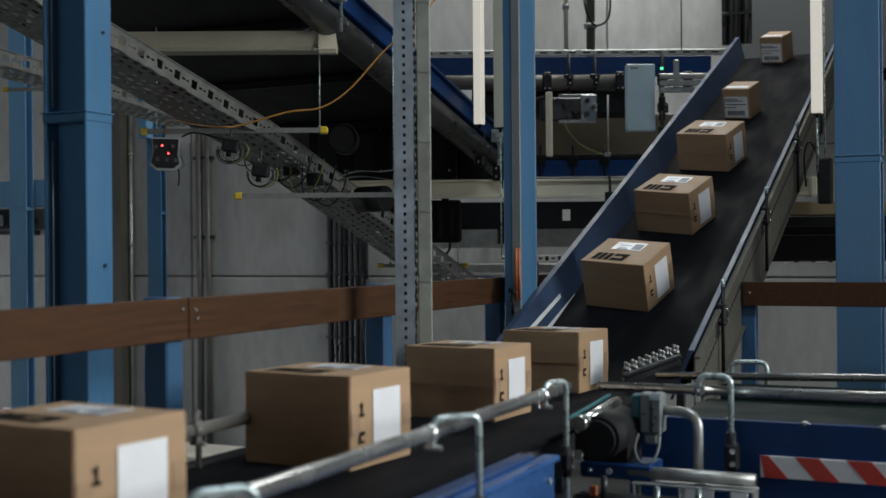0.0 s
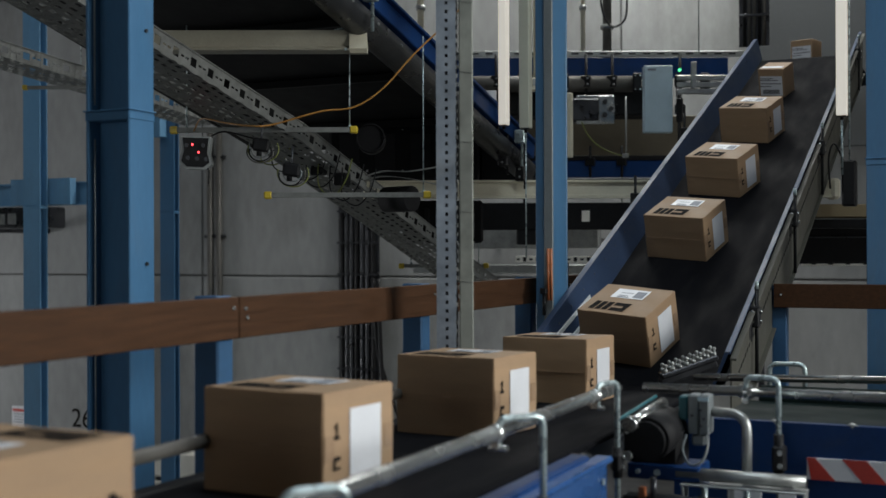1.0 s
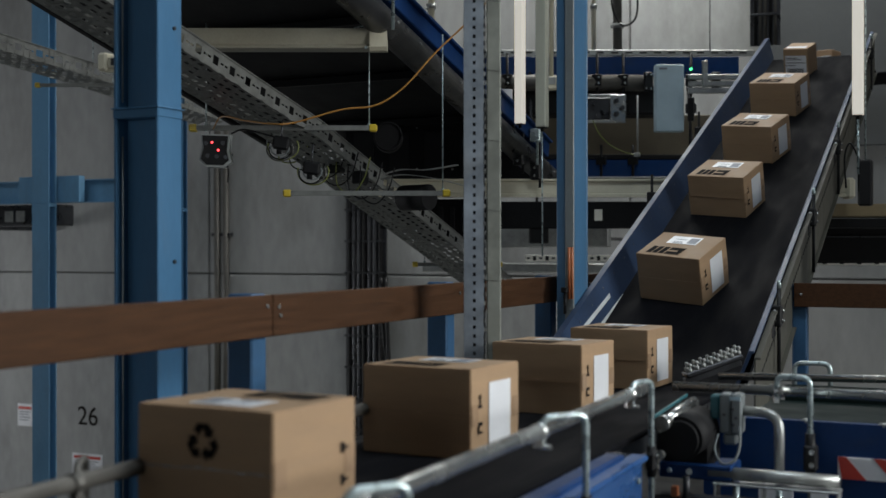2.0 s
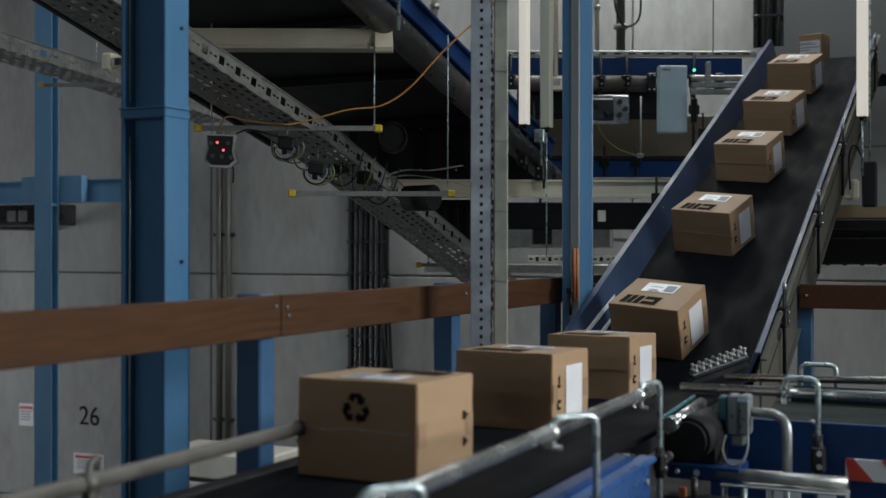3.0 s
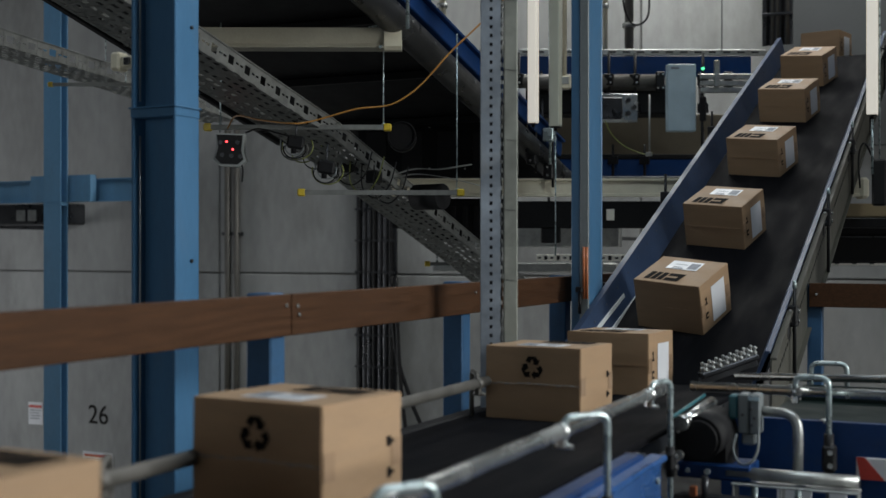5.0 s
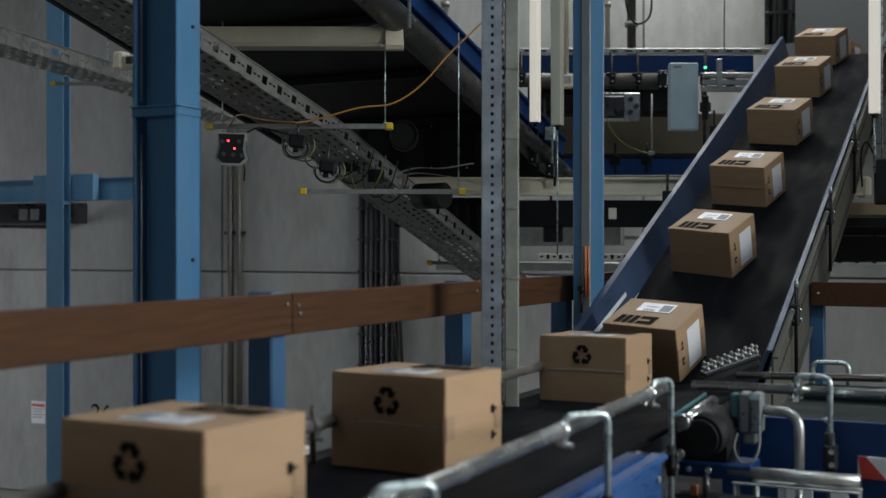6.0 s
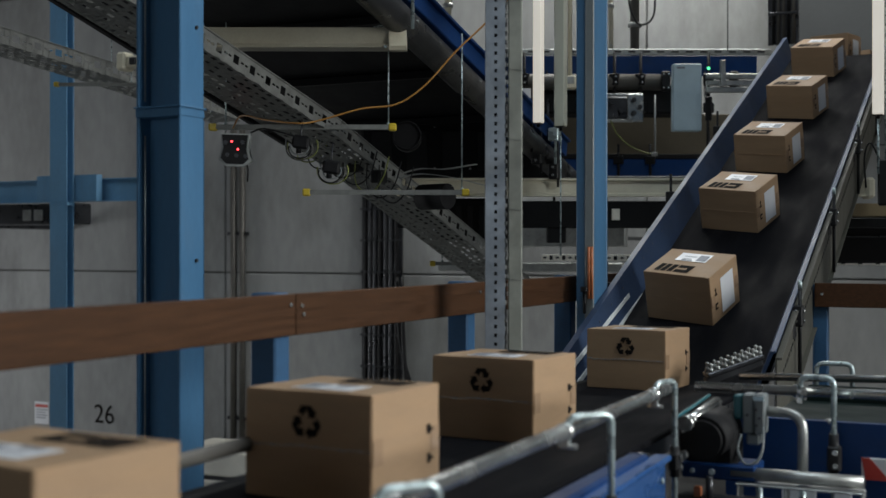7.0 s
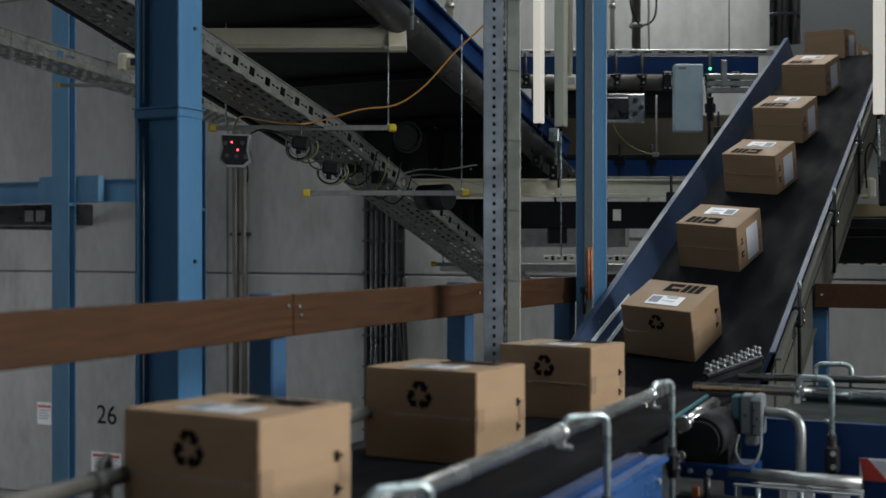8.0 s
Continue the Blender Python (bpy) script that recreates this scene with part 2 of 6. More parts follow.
def rounded(pts, r=0.03, n=4):
    pts = [Vector(p) for p in pts]
    out = [pts[0]]
    for a, b, c in zip(pts, pts[1:], pts[2:]):
        u, v = (a - b), (c - b)
        k = min(r, u.length * 0.45, v.length * 0.45)
        s, e = b + u.normalized() * k, b + v.normalized() * k
        for i in range(n + 1):
            t = i / n
            out.append((1 - t) ** 2 * s + 2 * t * (1 - t) * b + t * t * e)
    out.append(pts[-1])
    return out


def pipe(bm, pts, r, seg=10):
    """A round tube swept along points."""
    pts = [Vector(p) for p in pts]
    rings = []
    side = None
    for i, p in enumerate(pts):
        d = (pts[min(i + 1, len(pts) - 1)] - pts[max(i - 1, 0)]).normalized()
        if side is None:
            side = d.orthogonal().normalized()
        side = (side - d * side.dot(d)).normalized()
        up = d.cross(side)
        rings.append([bm.verts.new(p + r * (math.cos(a) * side + math.sin(a) * up)) for a in (2 * math.pi * k / seg for k in range(seg))])
    for a, b in zip(rings, rings[1:]):
        for k in range(seg):
            f = bm.faces.new((a[k], a[(k + 1) % seg], b[(k + 1) % seg], b[k]))
            f.smooth = True
    bm.faces.new(rings[0])
    bm.faces.new(list(reversed(rings[-1])))
    return bm


def extrude(bm, profile, p0, p1, x=None, z=None):
    """A closed profile of (across, up) points drawn from p0 to p1."""
    p0, p1 = Vector(p0), Vector(p1)
    d = (p1 - p0).normalized()
    x = Vector(x) if x else d.cross(Vector((0, 0, 1))).normalized()
    z = Vector(z) if z else x.cross(d)
    a = [bm.verts.new(p0 + x * u + z * v) for u, v in profile]
    b = [bm.verts.new(p1 + x * u + z * v) for u, v in profile]
    n = len(profile)
    for i in range(n):
        bm.faces.new((a[i], a[(i + 1) % n], b[(i + 1) % n], b[i]))
    bm.faces.new(a)
    bm.faces.new(list(reversed(b)))
    return bm


def bolt(bm, p, axis, r=0.009, h=0.008):
    p, axis = Vector(p), Vector(axis)
    return rod(bm, p, p + axis * h, r, 6)


def curve_pts(pts, n=10):
    """A smooth run of points through the given ones."""
    pts = [Vector(p) for p in pts]
    q = [pts[0] * 2 - pts[1]] + pts + [pts[-1] * 2 - pts[-2]]
    out = []
    for i in range(1, len(q) - 2):
        for k in range(n):
            t = k / n
            a, b, c, d = q[i - 1:i + 3]
            out.append(0.5 * ((2 * b) + (c - a) * t + (2 * a - 5 * b + 4 * c - d) * t * t + (3 * b - a - 3 * c + d) * t ** 3))
    return out + [pts[-1]]


# ---------- the hall ----------
FLOOR_Z, DECK_Z, NORTH = -2.7, 0.0, 15.0


def hall():
    bm = B()
    rbox(bm, (-24, -9, FLOOR_Z - 0.3), (9, NORTH, FLOOR_Z), 0)
    tagged(part("floor", bm, M_FLOOR), "grey screed floor of the lower storey", "floor", kind="structure")
    bm = B()
    rbox(bm, (-2.36, -5, DECK_Z - 0.22), (7, 9.0, DECK_Z), 0.01)
    tagged(part("platform_deck", bm, M_DECK), "dark steel mezzanine deck under the conveyors", "platform", kind="structure")
    bm = B()
    for y in (-4.5, 2.0, 8.6):
        for x in (-2.2, 3.0):
            rbox(bm, (x - 0.1, y - 0.1, FLOOR_Z), (x + 0.1, y + 0.1, DECK_Z - 0.22), 0.01)
    tagged(part("platform_support", bm, M_BLUE), "blue steel stanchions under the mezzanine deck", "support", kind="structure")
    # north wall: a dark backing with concrete panels before it
    bm = B()
    rbox(bm, (-24, NORTH + 0.02, FLOOR_Z), (9, NORTH + 0.35, 8.2), 0)
    wall = tagged(part("wall_north", bm, M_JOINT), "grey cast concrete panel wall with dark joints", "wall", kind="structure")
    rows = [FLOOR_Z, 1.02, 5.6, 8.2]
    w = 6.6
    for z0, z1 in zip(rows, rows[1:]):
        for k in range(5):
            x0 = -24 + k * w
            bm = B()
            rbox(bm, (x0 + 0.012, NORTH - 0.03, z0 + 0.022), (x0 + w - 0.012, NORTH + 0.02, z1), 0.012)
            part("panel", bm, M_CONC, wall)
    bm = B()
    for lo, hi in (((-24.3, -9, FLOOR_Z), (-24, 8.5, 8.2)), ((-24.3, 13.5, FLOOR_Z), (-24, NORTH, 8.2)), ((-24.3, 8.5, 0.8), (-24, 13.5, 8.2))):
        rbox(bm, lo, hi, 0)
    tagged(part("wall_west", bm, M_CONC), "grey concrete side wall, unseen, with an opening added for a fill lamp", "wall", kind="structure")
    bm = B()
    for lo, hi in (((-24, -9.3, FLOOR_Z), (-6.0, -9, 8.2)), ((1.0, -9.3, FLOOR_Z), (9, -9, 8.2)), ((-6.0, -9.3, FLOOR_Z), (1.0, -9, -1.4)), ((-6.0, -9.3, 4.2), (1.0, -9, 8.2))):
        rbox(bm, lo, hi, 0)
    tagged(part("wall_south", bm, M_CONC), "grey concrete end wall, unseen, with a tall opening added for a fill lamp", "wall", kind="structure")
    bm = B()
    for lo, hi in (((7, -9, FLOOR_Z), (7.3, 2.8, 8.2)), ((7, 6.4, FLOOR_Z), (7.3, 9.8, 8.2)), ((7, 13.4, FLOOR_Z), (7.3, NORTH, 8.2)), ((7, 9.8, 0.3), (7.3, 13.4, 8.2)), ((7, 9.8, FLOOR_Z), (7.3, 13.4, -2.4)),
                   ((7, 2.8, FLOOR_Z), (7.3, 6.4, 1.9)), ((7, 2.8, 4.9), (7.3, 6.4, 8.2))):
        rbox(bm, lo, hi, 0)
    tagged(part("wall_east", bm, M_CONC), "grey concrete wall with a wide window and an added low opening for a fill lamp", "wall", kind="structure")
    # added sheet whose dark grey holds the shade on this stretch of wall
    bm = B()
    rbox(bm, (-2.45, 14.55, 2.6), (7.0, 14.65, 8.0), 0.01)
    tagged(part("wall_partition", bm, M_SHEET), "dark grey sheet added for the shaded wall behind the conveyor top", "wall", kind="structure")
    # ceiling, out of view, with openings cut for the roof lamps
    holes = [(-1.1, 2.3, 3.05, 4.35), (-5.7, -0.7, 12.8, 14.2), (-13.5, -7.5, 4.5, 7.5), (-4.0, -0.8, 8.2, 10.6)]
    xs = sorted({-24, 9, *[h[0] for h in holes], *[h[1] for h in holes]})
    ys = sorted({-9, NORTH, *[h[2] for h in holes], *[h[3] for h in holes]})
    bm = B()
    for xa, xb in zip(xs, xs[1:]):
        for ya, yb in zip(ys, ys[1:]):
            cx, cy = (xa + xb) / 2, (ya + yb) / 2
            if not any(h[0] < cx < h[1] and h[2] < cy < h[3] for h in holes):
                rbox(bm, (xa, ya, 8.0), (xb, yb, 8.2), 0)
    tagged(part("ceiling", bm, M_CEIL), "grey metal sheet roof, unseen, with openings added for the roof lamps", "ceiling", kind="structure")


hall()


def h_column(name, x0, x1, y0, y1, z0, z1, web, label, collars=(), flange=0.016, paint=M_BLUE):
    """An H-section column; web 'x': the web runs along x, flanges at both x ends."""
    t = thing(name, ((x0 + x1) / 2, (y0 + y1) / 2, z0), label, "column", kind="structure")
    cx, cy = (x0 + x1) / 2, (y0 + y1) / 2
    if web == 'x':
        fl = [((x0, y0), (x0 + flange, y1)), ((x1 - flange, y0), (x1, y1))]
        wb = ((x0 + flange, cy - 0.006), (x1 - flange, cy + 0.006))
    else:
        fl = [((x0, y0), (x1, y0 + flange)), ((x0, y1 - flange), (x1, y1))]
        wb = ((cx - 0.006, y0 + flange), (cx + 0.006, y1 - flange))
    for a, b in fl:
        bm = B()
        rbox(bm, (*a, z0), (*b, z1), 0.004)
        part("flange", bm, paint, t)
    bm = B()
    rbox(bm, (*wb[0], z0), (*wb[1], z1), 0)
    part("web", bm, paint, t)
    for zc in collars:
        bm = B()
        rbox(bm, (x0 - 0.003, y0 - 0.003, zc - 0.019), (x1 + 0.003, y1 + 0.003, zc + 0.019), 0.005)
        rbox(bm, (x0 - 0.008, y0 - 0.008, zc + 0.019), (x1 + 0.008, y1 + 0.008, zc + 0.025), 0.002)
        part("stiffener_plate", bm, paint, t)
    return t


big = h_column("steel_column", -3.225, -3.0, 3.83, 3.985, FLOOR_Z, 6.5, 'x', "worn blue painted steel column with welded stiffener plates", (1.95,))
bm = B()
rod(bm, (-3.195, 3.852, 2.0), (-3.195, 3.852, 4.2), 0.004, 6)
rod(bm, (-3.195, 3.852, 0.2), (-3.195, 3.852, 1.86), 0.004, 6)
part("weld_seam", bm, M_GALV, big)
bm = B()
for z in (1.35, 2.3):
    bolt(bm, (-2.999, 3.93, z), (1, 0, 0), 0.008)
part("bolt", bm, M_DARKMET, big)
h_column("steel_column", -10.54, -10.27, 11.0, 11.13, FLOOR_Z, 6.5, 'y', "blue painted steel column by the hall wall, its light put into the colour", (1.94,), paint=M_BLUE_LIT)
h_column("steel_column", -9.70, -9.47, 12.55, 12.66, FLOOR_Z, 6.5, 'y', "blue painted steel column behind the cable tray", (1.91,), paint=M_BLUE)
bm = B()
rbox(bm, (-9.72, 12.40, 2.88), (-9.58, 12.545, 3.60), 0.006)
tagged(part("beam_bracket", bm, M_BLUE_LIT), "blue bracket plate bolted to a column, in the light-raised blue", "bracket", kind="structure")
h_column("steel_column", -0.50, -0.26, 7.05, 7.29, FLOOR_Z, 6.5, 'y', "blue painted steel column beside the inclined conveyor", (1.885,))
mid = h_column("steel_column", -2.120, -2.024, 6.12, 6.38, FLOOR_Z, 6.5, 'y', "blue painted steel column with a grey cable duct", ())
bm = B()
rbox(bm, (-2.067, 6.105, -0.2), (-2.016, 6.119, 4.5), 0.004)
part("cable_duct", bm, M_GREYP, mid, "grey plastic cable duct")
bm = B()
rbox(bm, (-2.034, 6.137, FLOOR_Z), (-2.026, 6.363, 6.5), 0.001)
part("side_plate", bm, M_BLUE, mid)
bm = B()
rod(bm, (-2.038, 6.094, 1.130), (-2.038, 6.094, 1.409), 0.009)
rod(bm, (-2.022, 6.094, 1.130), (-2.022, 6.094, 1.409), 0.007)
part("orange_pipe", bm, M_COPPER, mid, "thin orange conduit")
bm = B()
rbox(bm, (-2.076, 6.06, 1.165), (-2.040, 6.115, 1.195), 0.004)
rod(bm, (-2.058, 6.08, 1.05), (-2.058, 6.08, 1.17), 0.009)
part("switch", bm, M_BLACK, mid, "small black limit switch")

# floor beam between the far columns
bm = B()
extrude(bm, [(-0.06, -0.14), (0.06, -0.14), (0.06, -0.125), (0.006, -0.125), (0.006, 0.125), (0.06, 0.125), (0.06, 0.14), (-0.06, 0.14), (-0.06, 0.125), (-0.006, 0.125), (-0.006, -0.125), (-0.06, -0.125)],
        (-24, 11.36, 2.115), (-9.36, 11.36, 2.115))
extrude(bm, [(-0.05, -0.155), (0.05, -0.155), (0.05, 0.165), (-0.05, 0.165)], (-10.9, 11.21, 2.13), (-9.95, 11.21, 2.13))
tagged(part("cross_beam", bm, M_BLUE_LIT), "blue steel cross beam between columns, its light put into the colour", "beam", kind="structure")
bm = B()
rbox(bm, (-16, 11.4, 1.70), (-10.5, 11.7, 1.965), 0.02)
dk = tagged(part("wall_unit", bm, M_DARKMET), "dark horizontal steel unit under a blue beam", "equipment")
bm = B()
rbox(bm, (-11.36, 11.38, 1.75), (-11.22, 11.4, 1.89), 0.004)
rbox(bm, (-11.17, 11.38, 1.75), (-11.03, 11.4, 1.89), 0.004)
part("cover_plate", bm, M_GALV, dk)
bm = B()
for x in (-13.9,):
    rbox(bm, (x, 11.69, 1.7), (x + 0.08, NORTH - 0.028, 1.8), 0.004)
part("wall_bracket", bm, M_DARKMET, dk)


def slotted_post():
    """Perforated upright: a holed face, a slotted edge and a plain flank."""
    t = thing("slotted_upright", (-1.9, 4.55, DECK_Z), "galvanised perforated steel upright post beside the conveyor", "post")
    c, s = math.cos(radians(25)), math.sin(radians(25))

    def at(u, v, z):
        return (-1.958 + u * c - v * s, 4.497 + u * s + v * c, z)

    z0, z1, pitch = DECK_Z, 5.2, 0.0365
    bm = B()
    n = int((z1 - z0) / pitch)
    W, hw, hh = 0.082, 0.006, 0.0075
    for i in range(n):
        za = z0 + i * pitch
        zs = [za, za + pitch / 2 - hh, za + pitch / 2 + hh, za + pitch]
        us = [0, W * 0.52 - hw, W * 0.52 + hw, W]
        for a in range(3):
            for b in range(3):
                if a == 1 and b == 1:
                    continue
                bm.faces.new([bm.verts.new(at(u, 0, z)) for u, z in ((us[a], zs[b]), (us[a + 1], zs[b]), (us[a + 1], zs[b + 1]), (us[a], zs[b + 1]))])
    bmesh.ops.remove_doubles(bm, verts=bm.verts, dist=0.0004)
    f = part("holed_face", bm, M_POSTG, t)
    f.modifiers.new("thick", 'SOLIDIFY').thickness = 0.004
    bm = B()
    for i in range(n):
        za = z0 + i * pitch
        for z_a, z_b in ((za, za + pitch * 0.45),):
            vs = [bm.verts.new(at(W, v, z)) for v, z in ((0, z_a), (0.012, z_a), (0.012, z_b), (0, z_b))]
            bm.faces.new(vs)
            vs = [bm.verts.new(at(W + 0.008, v, z)) for v, z in ((0.0, z_a), (0.004, z_a), (0.004, z_b), (0.0, z_b))]
            bm.faces.new(vs)
    e = part("slotted_edge", bm, M_GALV, t)
    e.modifiers.new("thick", 'SOLIDIFY').thickness = 0.004
    bm = B()
    vs = [at(0.0, 0.006, 0), at(0.0, 0.06, 0), at(W + 0.004, 0.06, 0), at(W + 0.004, 0.012, 0)]
    tmp = [Vector((x, y, z0)) for x, y, _ in vs]
    for a, b in zip(tmp, tmp[1:]):
        up = Vector((0, 0, z1 - z0))
        bm.faces.new([bm.verts.new(p) for p in (a, b, b + up, a + up)])
    bb = part("channel_back", bm, M_DARKMET, t)
    bb.modifiers.new("thick", 'SOLIDIFY').thickness = 0.003
    bm = B()
    rbox(bm, (0, 0, z0), (0.058, 0.05, z1), 0.004, Matrix.Translation(at(W + 0.013, 0.004, 0)) @ Matrix.Rotation(radians(25), 4, 'Z'))
    fl = part("flank_profile", bm, M_FLANK, t, "plain weathered zinc flank profile")
    bm = B()
    for k in range(17):
        for j in range(9):
            z = 0.4 + k * 0.29 - 0.0006 * j
            rbox(bm, (0.004 + 0.006 * j, -0.001, z), (0.007 + 0.006 * j, 0.0, z + 0.003), 0, Matrix.Translation(at(W + 0.013, 0.003, 0)) @ Matrix.Rotation(radians(25), 4, 'Z'))
    part("scribe_line", bm, M_DARKMET, fl)
    return t


slotted_post()

# ---------- guard rail of boards ----------


def guard_rail():
    t = thing("guard_rail", (-2.25, 3.4, DECK_Z), "red-brown wooden guard rail boards on blue posts", "guard rail")
    for ya, yb in ((-1.5, 3.395), (3.40, 8.3)):
        bm = B()
        rbox(bm, (-2.205, ya, 1.106), (-2.18, yb, 1.247), 0.003)
        part("board", bm, M_WOOD, t)
    for y in (0.6, 3.36, 4.92, 6.33, 8.1):
        bm = B()
        rbox(bm, (-2.31, y - 0.045, DECK_Z), (-2.21, y + 0.045, 1.25), 0.006)
        part("post", bm, M_BLUE_DIMMED, t, "blue square steel post")
    bm = B()
    for y, z in ((3.36, 1.21), (3.43, 1.205), (3.44, 1.175), (4.95, 1.2), (6.3, 1.2), (0.62, 1.2)):
        bolt(bm, (-2.18, y, z), (1, 0, 0), 0.007, 0.006)
    part("bolt", bm, M_CHROME, t)
    t = thing("guard_rail", (0.2, 6.8, DECK_Z), "dark red-brown wooden guard rail board beside the incline", "guard rail")
    bm = B()
    rbox(bm, (-0.965, 6.785, 1.078), (2.5, 6.81, 1.21), 0.003)
    part("board", bm, M_WOOD, t)
    for x in (-0.94, 1.2):
        bm = B()
        rbox(bm, (x - 0.04, 6.815, DECK_Z), (x + 0.04, 6.895, 1.2), 0.005)
        part("post", bm, M_BLUE_DIMMED, t, "blue square steel post")
    bm = B()
    bolt(bm, (-0.925, 6.785, 1.15), (0, -1, 0), 0.008)
    part("bolt", bm, M_CHROME, t)


guard_rail()

# ---------- the belt line ----------
LEVEL_A, KINK, CREST, RISE = -4.6, 5.765, 12.15, 0.40
SLOPE = math.hypot(1, RISE)
TURN_Y = 13.9


def belt_z(y):
    if y < KINK:
        return 0.757 - 0.006 * (y - 2)
    return 0.734 + RISE * (min(y, CREST) - KINK)


def on_belt(s):
    """The point at the run length s along the belt line, in its middle plane: y, z and the sideways shift after the top turn."""
    if s < KINK:
        return s, belt_z(s), 0.0
    y = KINK + (s - KINK) / SLOPE
    if y < CREST:
        return y, belt_z(y), 0.0
    y = CREST + (s - KINK - (CREST - KINK) * SLOPE)
    if y < TURN_Y:
        return y, belt_z(CREST), 0.0
    return TURN_Y, belt_z(CREST), y - TURN_Y


def level_conveyor():
    t = thing("belt_conveyor", (-1.5, 2.0, DECK_Z), "level belt conveyor with a black belt and blue side frames", "conveyor")
    bm = B()
    bar(bm, (-1.515, LEVEL_A, belt_z(LEVEL_A) - 0.012), (-1.515, KINK - 0.02, belt_z(KINK - 0.02) - 0.012), 0.80, 0.024, 0.006)
    part("belt", bm, M_BELT, t, "worn black rubber belt")
    bm = B()
    bar(bm, (-1.515, LEVEL_A, belt_z(LEVEL_A) - 0.07), (-1.515, KINK - 0.1, belt_z(KINK) - 0.07), 0.72, 0.07, 0.004)
    part("slider_bed", bm, M_DARKMET, t)
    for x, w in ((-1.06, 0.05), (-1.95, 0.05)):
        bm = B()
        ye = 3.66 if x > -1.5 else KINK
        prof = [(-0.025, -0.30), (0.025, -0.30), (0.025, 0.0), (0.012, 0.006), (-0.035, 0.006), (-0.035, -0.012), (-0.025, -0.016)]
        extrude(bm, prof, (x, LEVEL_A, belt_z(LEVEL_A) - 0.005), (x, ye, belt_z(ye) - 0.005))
        # far frame is coloured near-black to put out a glint along its top
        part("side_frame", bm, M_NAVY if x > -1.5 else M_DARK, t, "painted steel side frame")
    bm = B()
    for k in range(9):
        bolt(bm, (-1.034, 0.9 + 0.31 * k, 0.66), (1, 0, 0), 0.010)
    part("bolt", bm, M_ZINC, t)
    bm = B()
    rbox(bm, (-1.034, 1.0, 0.45), (-1.006, 3.76, 0.715), 0.01)
    cov = part("side_cover", bm, M_COVER, t, "raised scuffed blue side cover")
    bm = B()
    rbox(bm, (-1.045, 1.0, 0.715), (-0.985, 3.76, 0.735), 0.006)
    part("cover_lip", bm, M_COVER, cov)
    bm = B()
    for k in range(6):
        bolt(bm, (-1.006, 1.25 + 0.49 * k, 0.66), (1, 0, 0), 0.011)
    part("bolt", bm, M_ZINC, cov)
    for k in range(7):
        bm = B()
        y = 1.2 + 0.42 * k
        rod(bm, (-1.115, y, 0.722), (-1.045, y, 0.722), 0.020, 12)
        rod(bm, (-1.05, y, 0.722), (-1.038, y, 0.722), 0.011, 6)
        part("idler_end", bm, M_DARKMET, t)
    for y in (-3.8, -1.0, 1.4, 3.9, 5.4):
        for x in (-1.12, -1.9):
            bm = B()
            rbox(bm, (x - 0.03, y - 0.03, DECK_Z), (x + 0.03, y + 0.03, 0.62), 0.006)
            part("leg", bm, M_NAVY, t)
    return t


conv = level_conveyor()


def side_rail(x, z, ya, yb, hooks, label, side):
    t = thing("side_rail", (x, (ya + yb) / 2, z), label, "rail")
    bm = B()
    pipe(bm, rounded([(x + 0.06 * side, ya, z - 0.2), (x, ya, z), (x, yb, z)], 0.1, 6), 0.0195, 16)
    # far-side rail, rods and clamps take a darker grey than the near ones
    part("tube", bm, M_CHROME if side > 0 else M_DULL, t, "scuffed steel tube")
    for y in hooks:
        zt = z
        bm = B()
        xo = x + {2.97: 0.088, 3.83: 0.040}.get(y, 0.075) * side
        top = zt + 0.035
        pipe(bm, rounded([(x + 0.004 * side, y - 0.05, zt - 0.045), (x + 0.004 * side, y - 0.05, top), (xo, y + 0.06, top), (xo, y + 0.06, 0.50)], 0.03, 5), 0.0095, 10)
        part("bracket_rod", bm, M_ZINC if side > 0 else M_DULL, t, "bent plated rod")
        bm = B()
        rod(bm, (x, y - 0.078, zt), (x, y - 0.028, zt), 0.023, 14)
        rbox(bm, (x - 0.012, y - 0.065, zt - 0.045), (x + 0.012, y - 0.04, zt - 0.015), 0.003)
        rod(bm, (x - 0.02, y - 0.052, zt - 0.04), (x + 0.03, y - 0.052, zt - 0.04), 0.007, 8)
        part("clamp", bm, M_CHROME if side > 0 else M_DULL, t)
        bm = B()
        rbox(bm, (xo - 0.017, y + 0.035, 0.660), (xo + 0.018, y + 0.085, 0.722), 0.008)
        rod(bm, (xo, y + 0.06, 0.64), (xo, y + 0.06, 0.742), 0.016, 12)
        blk = part("holder", bm, M_BLACK, t, "black plastic rod holder")
        bm = B()
        for dz in (0.672, 0.708):
            bolt(bm, (xo + 0.018, y + 0.06, dz), (1, 0, 0), 0.009)
        part("screw", bm, M_CHROME, blk)
    return t


side_rail(-1.05, 0.925, 1.86, 4.02, (1.93, 2.97, 3.83), "bright steel guide rail along the level belt", 1)
side_rail(-1.82, 0.885, -0.6, 5.0, (0.4, 2.1, 3.0, 4.2), "darker grey steel guide rail on the far belt edge", -1)


def incline(x, y, off):
    """A point over the inclined belt: off is the upright height over the belt."""
    return (x, y, 0.734 + RISE * (y - KINK) + off)


